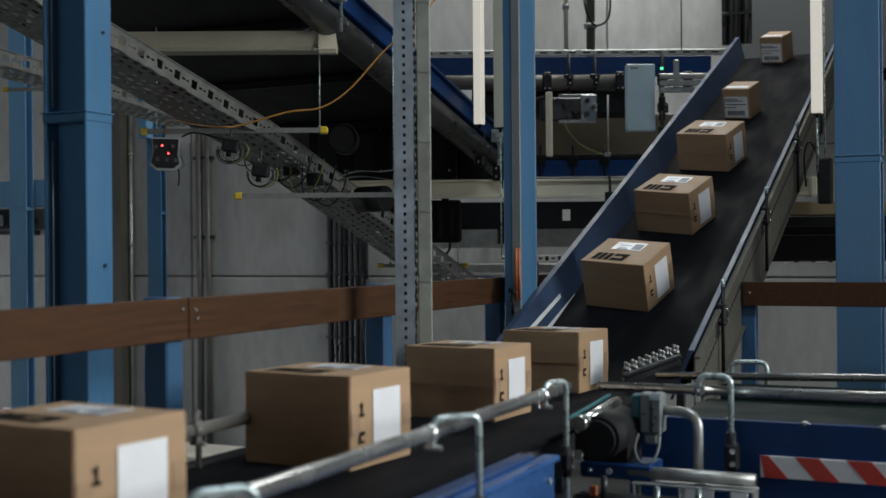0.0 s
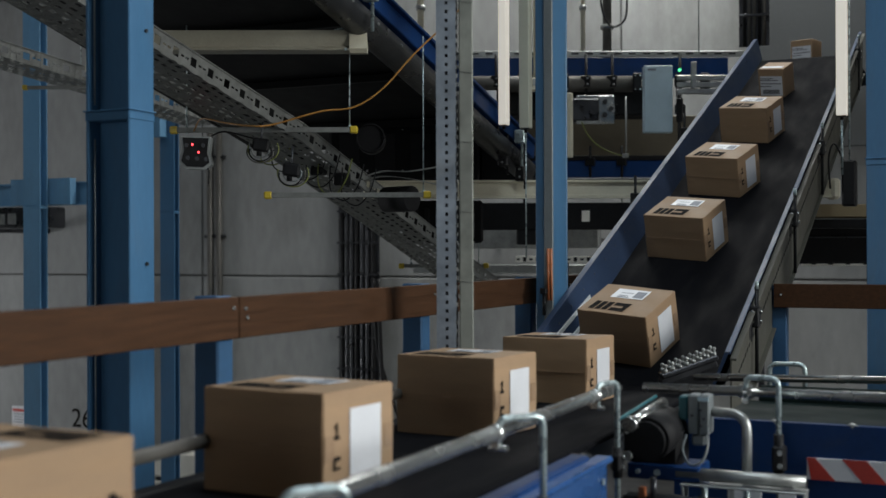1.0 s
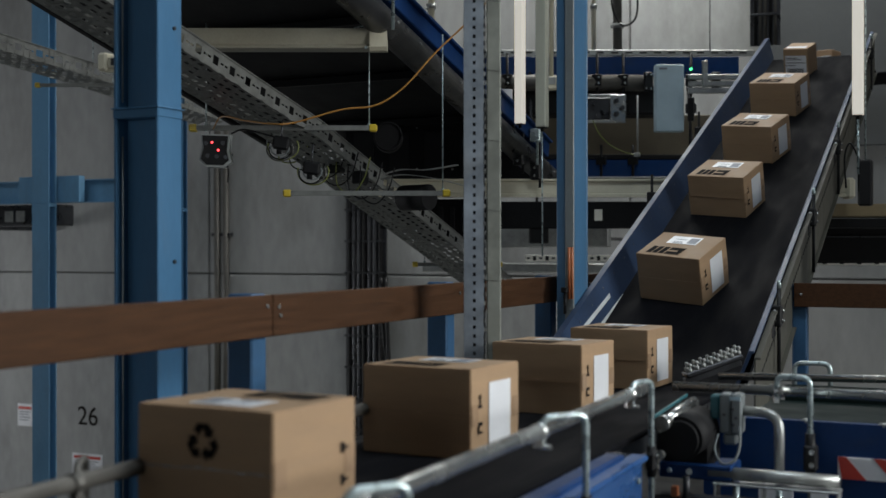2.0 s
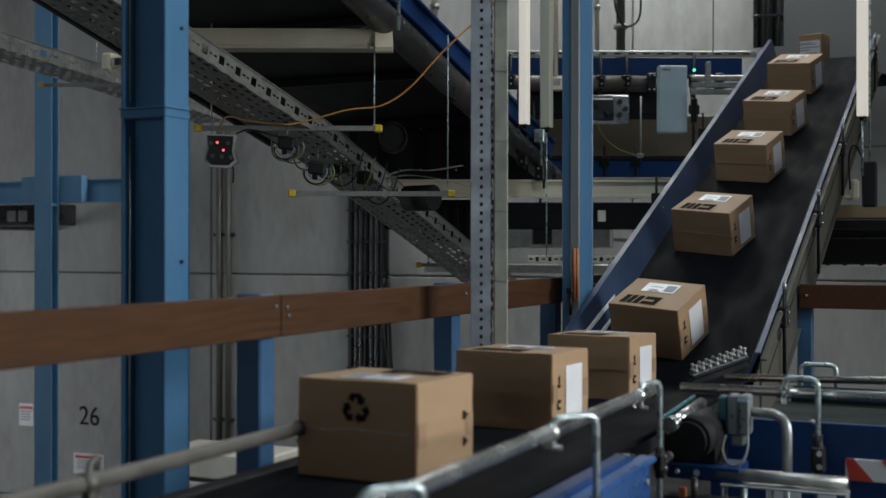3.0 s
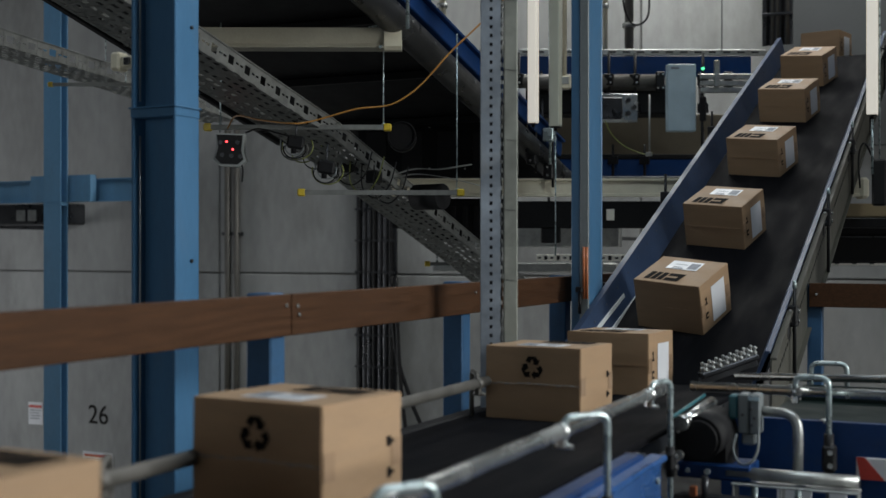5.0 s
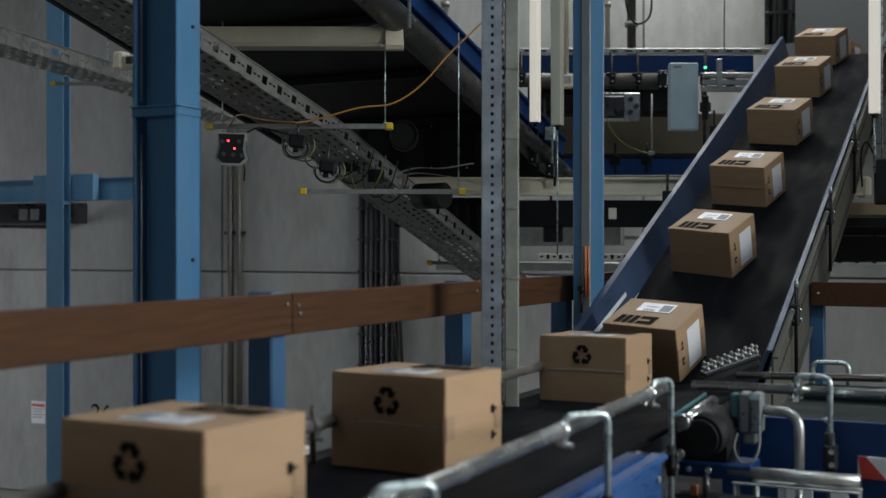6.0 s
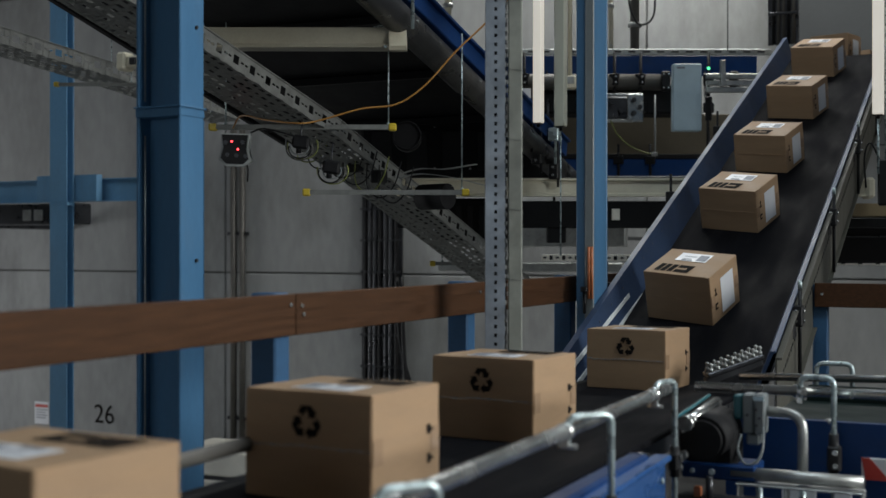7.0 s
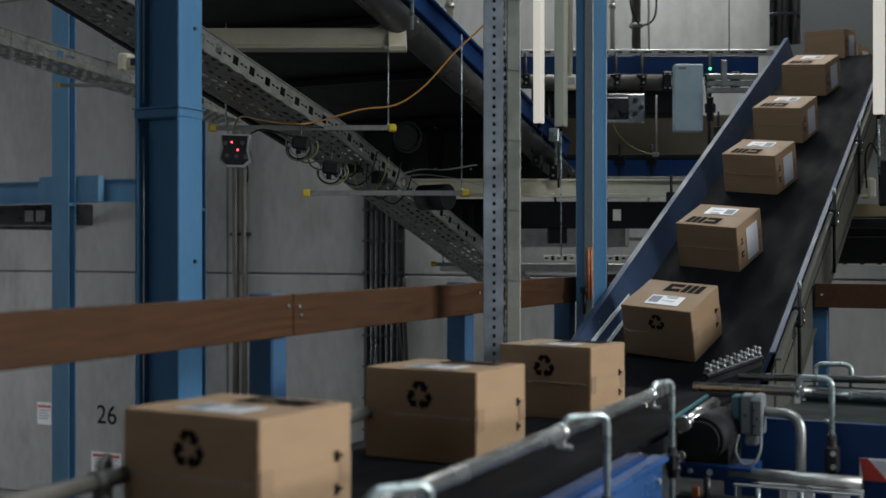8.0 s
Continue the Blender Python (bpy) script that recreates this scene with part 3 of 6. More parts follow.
def inclined_conveyor():
    t = thing("inclined_conveyor", (-1.5, 8.5, DECK_Z), "long inclined belt conveyor with a black belt", "conveyor")
    UP = Vector((0, -RISE, 1)).normalized()
    bm = B()
    bar(bm, incline(-1.50, KINK - 0.03, -0.012), incline(-1.50, CREST, -0.012), 0.885, 0.024, 0.006, UP)
    part("belt", bm, M_BELT, t, "worn black rubber belt")
    bm = B()
    bar(bm, incline(-1.50, KINK + 0.2, -0.06), incline(-1.50, CREST, -0.06), 0.86, 0.06, 0.004, UP)
    part("slider_bed", bm, M_DARKMET, t)
    # right-hand guard: a sloping blue-grey plate with a folded lip
    bm = B()
    extrude(bm, [(-0.030, 0.0), (-0.016, 0.0), (0.075, 0.225), (0.085, 0.225), (0.085, 0.235), (0.060, 0.235)], incline(-1.065, KINK - 0.12, 0.0), incline(-1.065, CREST - 0.1, 0.0), (1, 0, 0), (0, 0, 1))
    g = part("right_guard", bm, M_GUARD, t, "blue-grey steel side guard")
    bm = B()
    for k in range(40):
        y = KINK + 0.05 + k * 0.155
        c = Vector(incline(-1.024, y, 0.17))
        rod(bm, c, c + Vector((-0.006, 0, 0.001)), 0.006, 6)
    part("rivet", bm, M_DARKMET, g)
    # left-hand guard
    bm = B()
    extrude(bm, [(0.0, 0.0), (-0.012, 0.0), (-0.060, 0.20), (-0.085, 0.20), (-0.085, 0.208), (-0.050, 0.210)], incline(-1.935, KINK - 0.2, 0.0), incline(-1.935, CREST + 0.05, 0.0), (1, 0, 0), (0, 0, 1))
    g = part("left_guard", bm, M_GUARD, t, "blue-grey steel side guard with a top flange")
    # two pale strips modelled in place of reflections at the guard's foot
    for o, a, b in ((0.125, -0.15, 0.80), (0.035, -0.15, 1.00)):
        bm = B()
        x = -1.9335 - 0.24 * o
        extrude(bm, [(0.0, 0), (0.005, 0), (-0.001, 0.022), (-0.006, 0.022)], incline(x, KINK + a, o), incline(x + 0.01, KINK + b, o - 0.055), (1, 0, 0), (0, 0, 1))
        part("wear_strip", bm, M_GLINT, g, "pale strip standing in for a reflection on the guard steel")
    bm = B()
    for k in range(30):
        y = KINK + 0.1 + k * 0.21
        c = Vector(incline(-1.975, y, 0.15))
        rod(bm, c, c + Vector((0.006, 0, 0)), 0.007, 6)
    part("rivet", bm, M_DARKMET, g)
    # outer stringers
    for x, m, nm in ((-0.985, M_OLIVE, "right_stringer"), (-2.02, M_NAVY, "left_stringer")):
        bm = B()
        d = 0.03 if x > -1.5 else -0.03
        hi = 0.195 if x > -1.5 else 0.14
        extrude(bm, [(0, -0.20), (d, -0.20), (d, -0.19), (d * 0.25, -0.19), (d * 0.25, hi - 0.01), (d, hi - 0.01), (d, hi), (0, hi)], incline(x, KINK - 0.1 if x > -1.5 else 6.45, 0), incline(x, CREST, 0), (1, 0, 0), (0, 0, 1))
        st = part(nm, bm, m, t, "olive grey folded steel stringer" if x > -1.5 else "")
        if x > -1.5:
            bm = B()
            for k in range(118):
                y = KINK + 0.02 + k * 0.054
                c = incline(x + d * 0.25 + 0.001, y, 0.045)
                bar(bm, c, (c[0], c[1] + 0.026, c[2] + 0.026 * RISE), 0.003, 0.014, 0, (0, 0, 1))
            part("slot_row", bm, M_BLACK, st, "row of dark slots")
    # rod holders on the right-hand side
    for k in range(5):
        y = 6.19 + 1.329 * k
        p = Vector(incline(-0.965, y, 0.0))
        bm = B()
        rbox(bm, p + Vector((-0.03, -0.03, 0.10)), p + Vector((0.03, 0.03, 0.21)), 0.008)
        rbox(bm, p + Vector((-0.045, -0.075, 0.04)), p + Vector((-0.005, 0.0, 0.14)), 0.008)
        h = part("rod_holder", bm, M_BLACK, t, "black plastic rod holder")
        bm = B()
        rod(bm, p + Vector((0.012, 0, -0.18)), p + Vector((0.012, 0, 0.30)), 0.010, 10)
        part("rod", bm, M_BLACK, h)
        bm = B()
        rod(bm, p + Vector((0.012, 0, 0.295)), p + Vector((0.012, 0, 0.335)), 0.011, 10)
        part("rod_tip", bm, M_ZINC, h)
        bm = B()
        for dz in (0.13, 0.18):
            bolt(bm, p + Vector((-0.004, -0.03, dz)), (0, -1, 0), 0.010)
            bolt(bm, p + Vector((0.03, 0.0, dz)), (1, 0, 0), 0.010)
        part("screw", bm, M_CHROME, h)
    for k in range(3):
        y = 6.5 + 1.45 * k
        p = Vector(incline(-2.07, y, 0.2))
        bm = B()
        rod(bm, p + Vector((0, 0, -0.2)), p + Vector((0, 0, 0.10)), 0.010, 8)
        rbox(bm, p + Vector((-0.03, -0.03, -0.12)), p + Vector((0.03, 0.03, -0.02)), 0.006)
        part("rod_holder", bm, M_BLACK, t, "black plastic rod holder")
    for y, x in ((6.6, -1.98), (6.5, -1.1), (8.6, -1.75), (11.6, -1.85)):
        bm = B()
        zb = 0.734 + RISE * (y - KINK) - 0.07
        rbox(bm, (x - 0.03, y - 0.03, FLOOR_Z if y > 9 else DECK_Z), (x + 0.03, y + 0.03, zb), 0.006)
        part("leg", bm, M_DARKMET, t)
    # end of the run: level piece past the crest
    bm = B()
    zc = belt_z(CREST)
    rbox(bm, (-1.94, CREST, zc - 0.03), (-1.06, TURN_Y + 0.4, zc), 0.008)
    rbox(bm, (-1.06, TURN_Y - 0.45, zc - 0.03), (6.5, TURN_Y + 0.4, zc), 0.008)
    part("top_belt", bm, M_BELT, t)
    return t


inclined_conveyor()

# ---------- right-hand feeder, rails and drive ----------


def feeder():
    t = thing("feeder_conveyor", (0.8, 4.9, DECK_Z), "blue cross conveyor with a dark green belt", "conveyor")
    bm = B()
    rbox(bm, (-0.86, 4.60, 0.715), (3.5, 5.38, 0.735), 0.005)
    part("belt", bm, M_GREEN, t, "dark green belt")
    bm = B()
    rbox(bm, (-0.80, 5.36, 0.60), (3.5, 5.42, 0.80), 0.006)
    part("far_frame", bm, M_GREEN, t)
    bm = B()
    extrude(bm, [(0, 0), (0.035, 0), (0.035, 0.008), (0.008, 0.008), (0.008, 0.29), (0.03, 0.29), (0.03, 0.30), (0, 0.30)], (-0.98, 4.55, 0.462), (3.5, 4.55, 0.462), (0, 1, 0), (0, 0, 1))
    f = part("side_frame", bm, M_NAVY, t, "blue painted side frame")
    for k in range(6):
        bm = B()
        x = -0.60 + 0.135 * 2 * k
        tmp = B()
        bmesh.ops.create_uvsphere(tmp, u_segments=12, v_segments=6, radius=0.022)
        bmesh.ops.scale(tmp, verts=tmp.verts, vec=(1, 0.5, 0.6))
        bmesh.ops.translate(tmp, verts=tmp.verts, vec=(x, 4.56, 0.758))
        merge(bm, tmp)
        part("roller_end", bm, M_GALV, f)
    for x in (-0.3, 1.4):
        bm = B()
        rbox(bm, (x - 0.04, 4.6, DECK_Z), (x + 0.04, 4.68, 0.5), 0.006)
        part("leg", bm, M_NAVY, t)
    # warning board with slanted red bars on white
    bm = B()
    rbox(bm, (-0.488, 4.542, 0.560), (3.0, 4.549, 0.640), 0.002)
    w = part("warning_strip", bm, M_PAPER, t, "red and white striped warning strip")
    for k in range(26):
        x = -0.488 + 0.178 * k - 0.055
        bm = B()
        q = [(x, 0.640), (x + 0.085, 0.640), (x + 0.155, 0.560), (x + 0.07, 0.560)]
        q = [(max(a, -0.488), z) for a, z in q]
        vs = [bm.verts.new((a, 4.5405, z)) for a, z in q]
        vs2 = [bm.verts.new((a, 4.5435, z)) for a, z in q]
        bm.faces.new(vs)
        bm.faces.new(list(reversed(vs2)))
        for i in range(4):
            bm.faces.new((vs[i], vs[(i + 1) % 4], vs2[(i + 1) % 4], vs2[i]))
        part("red_bar", bm, M_RED, w)
    return t


feeder()


def feeder_rail(name, y, z, xa, xb, r, label, posts):
    t = thing(name, (xa, y, z), label, "rail")
    bm = B()
    pipe(bm, rounded([(xa, y, z), ((xa + xb) / 2, y, z + 0.004), (xb, y, z + 0.008)], 0.1, 2), r, 16)
    part("tube", bm, M_CHROME, t, "bright steel tube")
    for x in posts:
        bm = B()
        pipe(bm, rounded([(x - 0.12, y - 0.012, z - 0.02), (x - 0.12, y - 0.012, z + 0.055), (x, y - 0.03, z + 0.055), (x, y - 0.03, 0.50)], 0.03, 5), 0.0105, 10)
        part("bracket_rod", bm, M_ZINC if name == "guide_rail" else M_DARKMET, t, "bent steel rod")
        bm = B()
        rod(bm, (x - 0.145, y, z + 0.001), (x - 0.095, y, z + 0.001), r + 0.006, 14)
        rbox(bm, (x - 0.132, y - 0.02, z - 0.045), (x - 0.108, y + 0.01, z - 0.01), 0.003)
        part("clamp", bm, M_CHROME, t)
        bm = B()
        rbox(bm, (x - 0.022, y - 0.052, 0.60), (x + 0.026, y + 0.0, 0.695), 0.008)
        rod(bm, (x, y - 0.03, 0.58), (x, y - 0.03, 0.735), 0.018, 12)
        b = part("holder", bm, M_BLACK, t, "black plastic rod holder")
        bm = B()
        bolt(bm, (x + 0.008, y - 0.052, 0.625), (0, -1, 0), 0.011)
        bolt(bm, (x + 0.008, y - 0.052, 0.672), (0, -1, 0), 0.011)
        part("screw", bm, M_CHROME, b)
    return t


feeder_rail("guide_rail", 4.46, 0.879, -1.075, 3.4, 0.018, "bright steel guide rail over the cross conveyor", (-0.57, 1.3))
t = thing("guide_rail", (0.5, 5.42, 0.83), "bright steel guide rail on the far feeder side", "rail")
bm = B()
pipe(bm, [(-1.1, 5.42, 0.822), (0.5, 5.42, 0.86), (3.4, 5.42, 0.87)], 0.0175, 14)
part("tube", bm, M_CHROME, t, "bright steel tube")
bm = B()
pipe(bm, rounded([(-0.785, 5.55, 0.72), (-0.785, 5.55, 0.882), (-0.630, 5.55, 0.885), (-0.630, 5.55, 0.70)], 0.035, 5), 0.011, 10)
part("hoop", bm, M_ZINC, t, "bent steel hoop")


def drive_unit():
    t = thing("drive_unit", (-0.9, 4.25, 0.5), "conveyor drive with black motor, sensor block and steel pipes", "machine")
    bm = B()
    rod(bm, (-0.998, 4.02, 0.805), (-0.974, 4.36, 0.835), 0.021, 16)
    rod(bm, (-1.000, 3.99, 0.803), (-0.998, 4.02, 0.805), 0.027, 12)
    part("end_roller", bm, M_CHROME, t, "bright end roller")
    bm = B()
    bar(bm, (-1.03, 3.98, 0.822), (-1.00, 4.36, 0.86), 0.010, 0.011)
    part("green_strip", bm, M_TEAL, t)
    bm = B()
    rod(bm, (-0.952, 4.05, 0.745), (-0.952, 4.33, 0.75), 0.078, 24)
    rod(bm, (-0.952, 4.03, 0.744), (-0.952, 4.05, 0.745), 0.066, 24)
    rbox(bm, (-1.06, 4.2, 0.62), (-0.87, 4.34, 0.77), 0.02)
    rbox(bm, (-1.035, 4.04, 0.69), (-0.99, 4.2, 0.80), 0.012)
    m = part("motor", bm, M_DARK, t, "black round motor housing")
    bm = B()
    rod(bm, (-1.015, 4.02, 0.690), (-1.015, 4.045, 0.690), 0.016, 10)
    part("shaft_end", bm, M_GALV, m)
    bm = B()
    rod(bm, (-1.015, 4.02, 0.775), (-1.015, 4.045, 0.775), 0.008, 8)
    part("shaft_end", bm, M_GALV, m)
    bm = B()
    rbox(bm, (-0.895, 4.27, 0.79), (-0.862, 4.33, 0.876), 0.006)
    part("sensor_side", bm, M_TEAL, t, "teal sensor side")
    bm = B()
    rbox(bm, (-0.860, 4.26, 0.742), (-0.822, 4.33, 0.883), 0.006)
    rbox(bm, (-0.818, 4.255, 0.742), (-0.781, 4.33, 0.884), 0.006)
    rbox(bm, (-0.85, 4.27, 0.70), (-0.80, 4.32, 0.742), 0.008)
    s = part("sensor_block", bm, M_GREYP, t, "grey photo-eye sensor block")
    bm = B()
    rbox(bm, (-0.822, 4.251, 0.862), (-0.784, 4.255, 0.876), 0)
    part("sticker", bm, M_PALE, s)
    bm = B()
    for x, z in ((-0.812, 0.83), (-0.80, 0.80), (-0.81, 0.775), (-0.842, 0.81)):
        bolt(bm, (x, 4.256, z), (0, -1, 0), 0.006)
    part("screw", bm, M_DARKMET, s)
    bm = B()
    pipe(bm, curve_pts([(-0.862, 4.25, 0.74), (-0.868, 4.22, 0.69), (-0.84, 4.2, 0.645), (-0.80, 4.2, 0.655), (-0.782, 4.22, 0.70), (-0.785, 4.25, 0.77)], 6), 0.0045, 8)
    part("cable", bm, M_GREYP, s)
    bm = B()
    pipe(bm, rounded([(-0.785, 4.30, 0.822), (-0.655, 4.28, 0.818), (-0.652, 4.26, 0.62)], 0.095, 8), 0.0175, 14)
    part("elbow_pipe", bm, M_GALV, t, "bent bright steel pipe")
    bm = B()
    rod(bm, (-0.885, 4.2, 0.612), (-0.443, 4.2, 0.612), 0.0225, 18)
    lp = part("cross_pipe", bm, M_GALV, t, "thick bright steel pipe")
    bm = B()
    rod(bm, (-0.447, 4.2, 0.612), (-0.441, 4.2, 0.612), 0.018, 14)
    part("pipe_mouth", bm, M_DARKMET, lp)
    bm = B()
    rbox(bm, (-0.865, 4.16, 0.575), (-0.44, 4.24, 0.583), 0.002)
    for x in (-0.86, -0.70, -0.45):
        rbox(bm, (x, 4.16, 0.52), (x + 0.008, 4.24, 0.578), 0.002)
    part("mount_plate", bm, M_GALV, t, "galvanised mounting plate")
    for x in (-0.652, -0.80):
        bm = B()
        rod(bm, (x, 4.255, 0.40), (x, 4.255, 0.57), 0.012)
        part("stand_rod", bm, M_ZINC, t)
    bm = B()
    rbox(bm, (-1.06, 4.18, 0.585), (-0.80, 4.35, 0.640), 0.006)
    b = part("mount_beam", bm, M_NAVY, t, "blue painted mounting beam")
    bm = B()
    bolt(bm, (-0.95, 4.18, 0.612), (0, -1, 0), 0.012)
    bolt(bm, (-1.02, 4.18, 0.612), (0, -1, 0), 0.009)
    part("bolt", bm, M_ZINC, b)
    bm = B()
    rbox(bm, (-0.985, 4.05, 0.545), (-0.962, 4.08, 0.580), 0.003)
    part("orange_tag", bm, M_COPPER, t, "small orange block")
    bm = B()
    rbox(bm, (-1.05, 4.06, 0.50), (-0.60, 4.14, 0.545), 0.01)
    rod(bm, (-0.93, 4.05, 0.54), (-0.93, 4.05, 0.62), 0.012)
    part("lower_bracket", bm, M_DARKMET, t)
    bm = B()
    rbox(bm, (-0.74, 4.36, 0.40), (-0.62, 4.365, 0.55), 0.001)
    rbox(bm, (-0.56, 4.36, 0.40), (-0.50, 4.365, 0.54), 0.001)
    part("notice", bm, M_PAPER, t, "pale notice plate")
    return t


drive_unit()


def wheel_strip():
    t = thing("skate_wheel_strip", (-1.16, 5.55, 0.8), "strip of small bright transfer wheels at the belt join", "roller strip")
    a, b = Vector((-1.265, 5.46, 0.815)), Vector((-1.035, 5.58, 0.905))
    bm = B()
    bar(bm, a, b, 0.10, 0.02)
    bar(bm, a - Vector((0, 0, 0.03)), b - Vector((0, 0, 0.03)), 0.06, 0.03)
    part("carrier", bm, M_DARKMET, t)
    side = Vector((0.12, -0.23, 0)).normalized()
    for row, off in ((0, -0.03), (1, 0.035)):
        for k in range(8):
            c = a.lerp(b, (k + 0.5) / 8) + side * off + Vector((0, 0, 0.012))
            bm = B()
            rod(bm, c, c + Vector((0, 0, 0.016)), 0.010, 12)
            rod(bm, c + Vector((0, 0, 0.016)), c + Vector((0, 0, 0.026)), 0.005, 8)
            tmp = B()
            bmesh.ops.create_uvsphere(tmp, u_segments=12, v_segments=8, radius=0.0088)
            bmesh.ops.translate(tmp, verts=tmp.verts, vec=c + Vector((0, 0, 0.032)))
            for f in tmp.faces:
                f.smooth = True
            merge(bm, tmp)
            part("wheel", bm, M_GALV, t)
    return t


wheel_strip()

E1 = Vector((math.cos(radians(25.5)), math.sin(radians(25.5)), 0))
E2 = Vector((-math.sin(radians(25.5)), math.cos(radians(25.5)), 0))


def view(u, v, z):
    """A point in the grid of the hung services, which lies 25.5 degrees across the belt line."""
    p = E1 * u + E2 * v
    return Vector((p.x, p.y, z))


# ---------- overhead: descending conveyor, tray, hangers ----------


def over(x, y, off=0.0):
    return (x, y, 2.80 - 0.26 * (y - 5.9) + off)


def overhead_conveyor():
    t = thing("overhead_conveyor", (-3.8, 6.5, 2.6), "dark overhead conveyor sloping down, with a blue side frame", "conveyor")
    bm = B()
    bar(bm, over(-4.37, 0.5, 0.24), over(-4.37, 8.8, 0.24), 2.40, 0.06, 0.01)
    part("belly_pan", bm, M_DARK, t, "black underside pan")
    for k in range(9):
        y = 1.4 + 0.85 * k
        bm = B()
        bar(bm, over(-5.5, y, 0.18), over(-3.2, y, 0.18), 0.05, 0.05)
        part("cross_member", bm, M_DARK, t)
    bm = B()
    rod(bm, over(-3.16, 0.5, -0.05), over(-3.16, 9.05, -0.05), 0.088, 24)
    part("edge_tube", bm, M_DARKMET, t, "thick dark steel edge tube")
    bm = B()
    bar(bm, over(-3.12, 0.5, 0.11), over(-3.12, 8.75, 0.11), 0.05, 0.11, 0.006)
    bar(bm, over(-3.10, 0.5, 0.175), over(-3.10, 8.75, 0.175), 0.07, 0.02, 0.004)
    s = part("side_frame", bm, M_NAVY, t, "blue painted side frame")
    bm = B()
    for k in range(14):
        bolt(bm, over(-3.075, 5.2 + 0.3 * k, -0.04), (1, 0, 0), 0.009)
    part("bolt", bm, M_GALV, s)
    bm = B()
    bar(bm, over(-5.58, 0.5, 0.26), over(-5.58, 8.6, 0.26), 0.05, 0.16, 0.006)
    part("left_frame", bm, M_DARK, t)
    for u, v, z in ((0.70, 8.75, 2.08), (0.84, 8.9, 1.98), (0.62, 8.6, 2.22)):
        bm = B()
        p = E1 * u + E2 * v + Vector((0, 0, z))
        rbox(bm, p + Vector((-0.04, -0.03, -0.06)), p + Vector((0.04, 0.04, 0.06)), 0.01)
        rod(bm, p + Vector((0.03, 0, -0.12)), p + Vector((0.03, 0, 0.22)), 0.010, 8)
        blk = part("end_bracket", bm, M_BLACK, t, "black end bracket")
        bm = B()
        for dz in (-0.03, 0.03):
            bolt(bm, p + Vector((0.0, -0.03, dz)), (0, -1, 0), 0.011)
        part("screw", bm, M_CHROME, blk)
    for y in (5.95, 8.3):
        bm = B()
        p = Vector(over(-3.03, y, 0.0))
        rod(bm, p + Vector((0, 0, -0.15)), p + Vector((0, 0, 2.5)), 0.011, 8)
        rbox(bm, p + Vector((-0.05, -0.03, 0.02)), p + Vector((0.03, 0.03, 0.12)), 0.006)
        part("hanger", bm, M_ZINC, t, "threaded steel hanger rod")
    return t


overhead_conveyor()


# black bulk added to carry the dark underside down over the bright wall
def transfer_machine():
    t = thing("transfer_machine", view(0.0, 9.5, 1.9), "black housing added to fill the dark area under the overhead conveyor's end", "machine")
    bm = B()
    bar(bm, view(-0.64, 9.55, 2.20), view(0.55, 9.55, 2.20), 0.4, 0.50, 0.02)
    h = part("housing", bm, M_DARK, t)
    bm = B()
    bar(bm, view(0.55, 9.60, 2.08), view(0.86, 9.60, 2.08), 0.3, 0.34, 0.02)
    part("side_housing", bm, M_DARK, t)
    for u in (-0.56, -0.28, 0.0, 0.28):
        bm = B()
        bar(bm, view(u, 9.34, 2.17), view(u + 0.16, 9.34, 2.17), 0.012, 0.30, 0.006)
        part("cover_plate", bm, M_BLACK, h)
    bm = B()
    for u in (-0.34, -0.06, 0.22, 0.48):
        for z in (2.03, 2.36):
            bolt(bm, view(u, 9.345, z), -E2, 0.010)
    part("bolt", bm, M_GALV, h)
    bm = B()
    bar(bm, view(-0.06, 9.6, 1.63), view(0.58, 9.6, 1.63), 0.3, 0.34, 0.02)
    g = part("gearbox", bm, M_DARK, t, "black gearbox")
    bm = B()
    for k in range(6):
        bar(bm, view(0.02 + 0.09 * k, 9.445, 1.62), view(0.06 + 0.09 * k, 9.445, 1.62), 0.012, 0.24, 0.003)
    part("cooling_rib", bm, M_BLACK, g)
    bm = B()
    for u in (0.05, 0.45):
        rod(bm, view(u, 9.6, 1.78), view(u, 9.6, 1.97), 0.03, 10)
    part("link_rod", bm, M_DARKMET, t)
    bm = B()
    for u in (-0.35, 0.48):
        rod(bm, view(u, 9.55, 2.43), view(u, 9.55, 2.56), 0.012, 8)
    part("hanger_rod", bm, M_DARKMET, t)


transfer_machine()


def perforated(bm, o, u, v, nu, nv, hole):
    """A sheet of nu by nv cells from corner o, each with a slot that takes the shares hole of the cell."""
    hu, hv = hole
    for i in range(nu):
        for j in range(nv):
            sh = 0.5 * (j % 2)
            a = [0, 0.5 - hu / 2, 0.5 + hu / 2, 1]
            b = [0, 0.5 - hv / 2, 0.5 + hv / 2, 1]
            for p in range(3):
                for q in range(3):
                    if p == 1 and q == 1 and not (i + j) % 7 == 6:
                        continue
                    vs = [bm.verts.new(o + u * (i + sh + x) + v * (j + y)) for x, y in ((a[p], b[q]), (a[p + 1], b[q]), (a[p + 1], b[q + 1]), (a[p], b[q + 1]))]
                    bm.faces.new(vs)


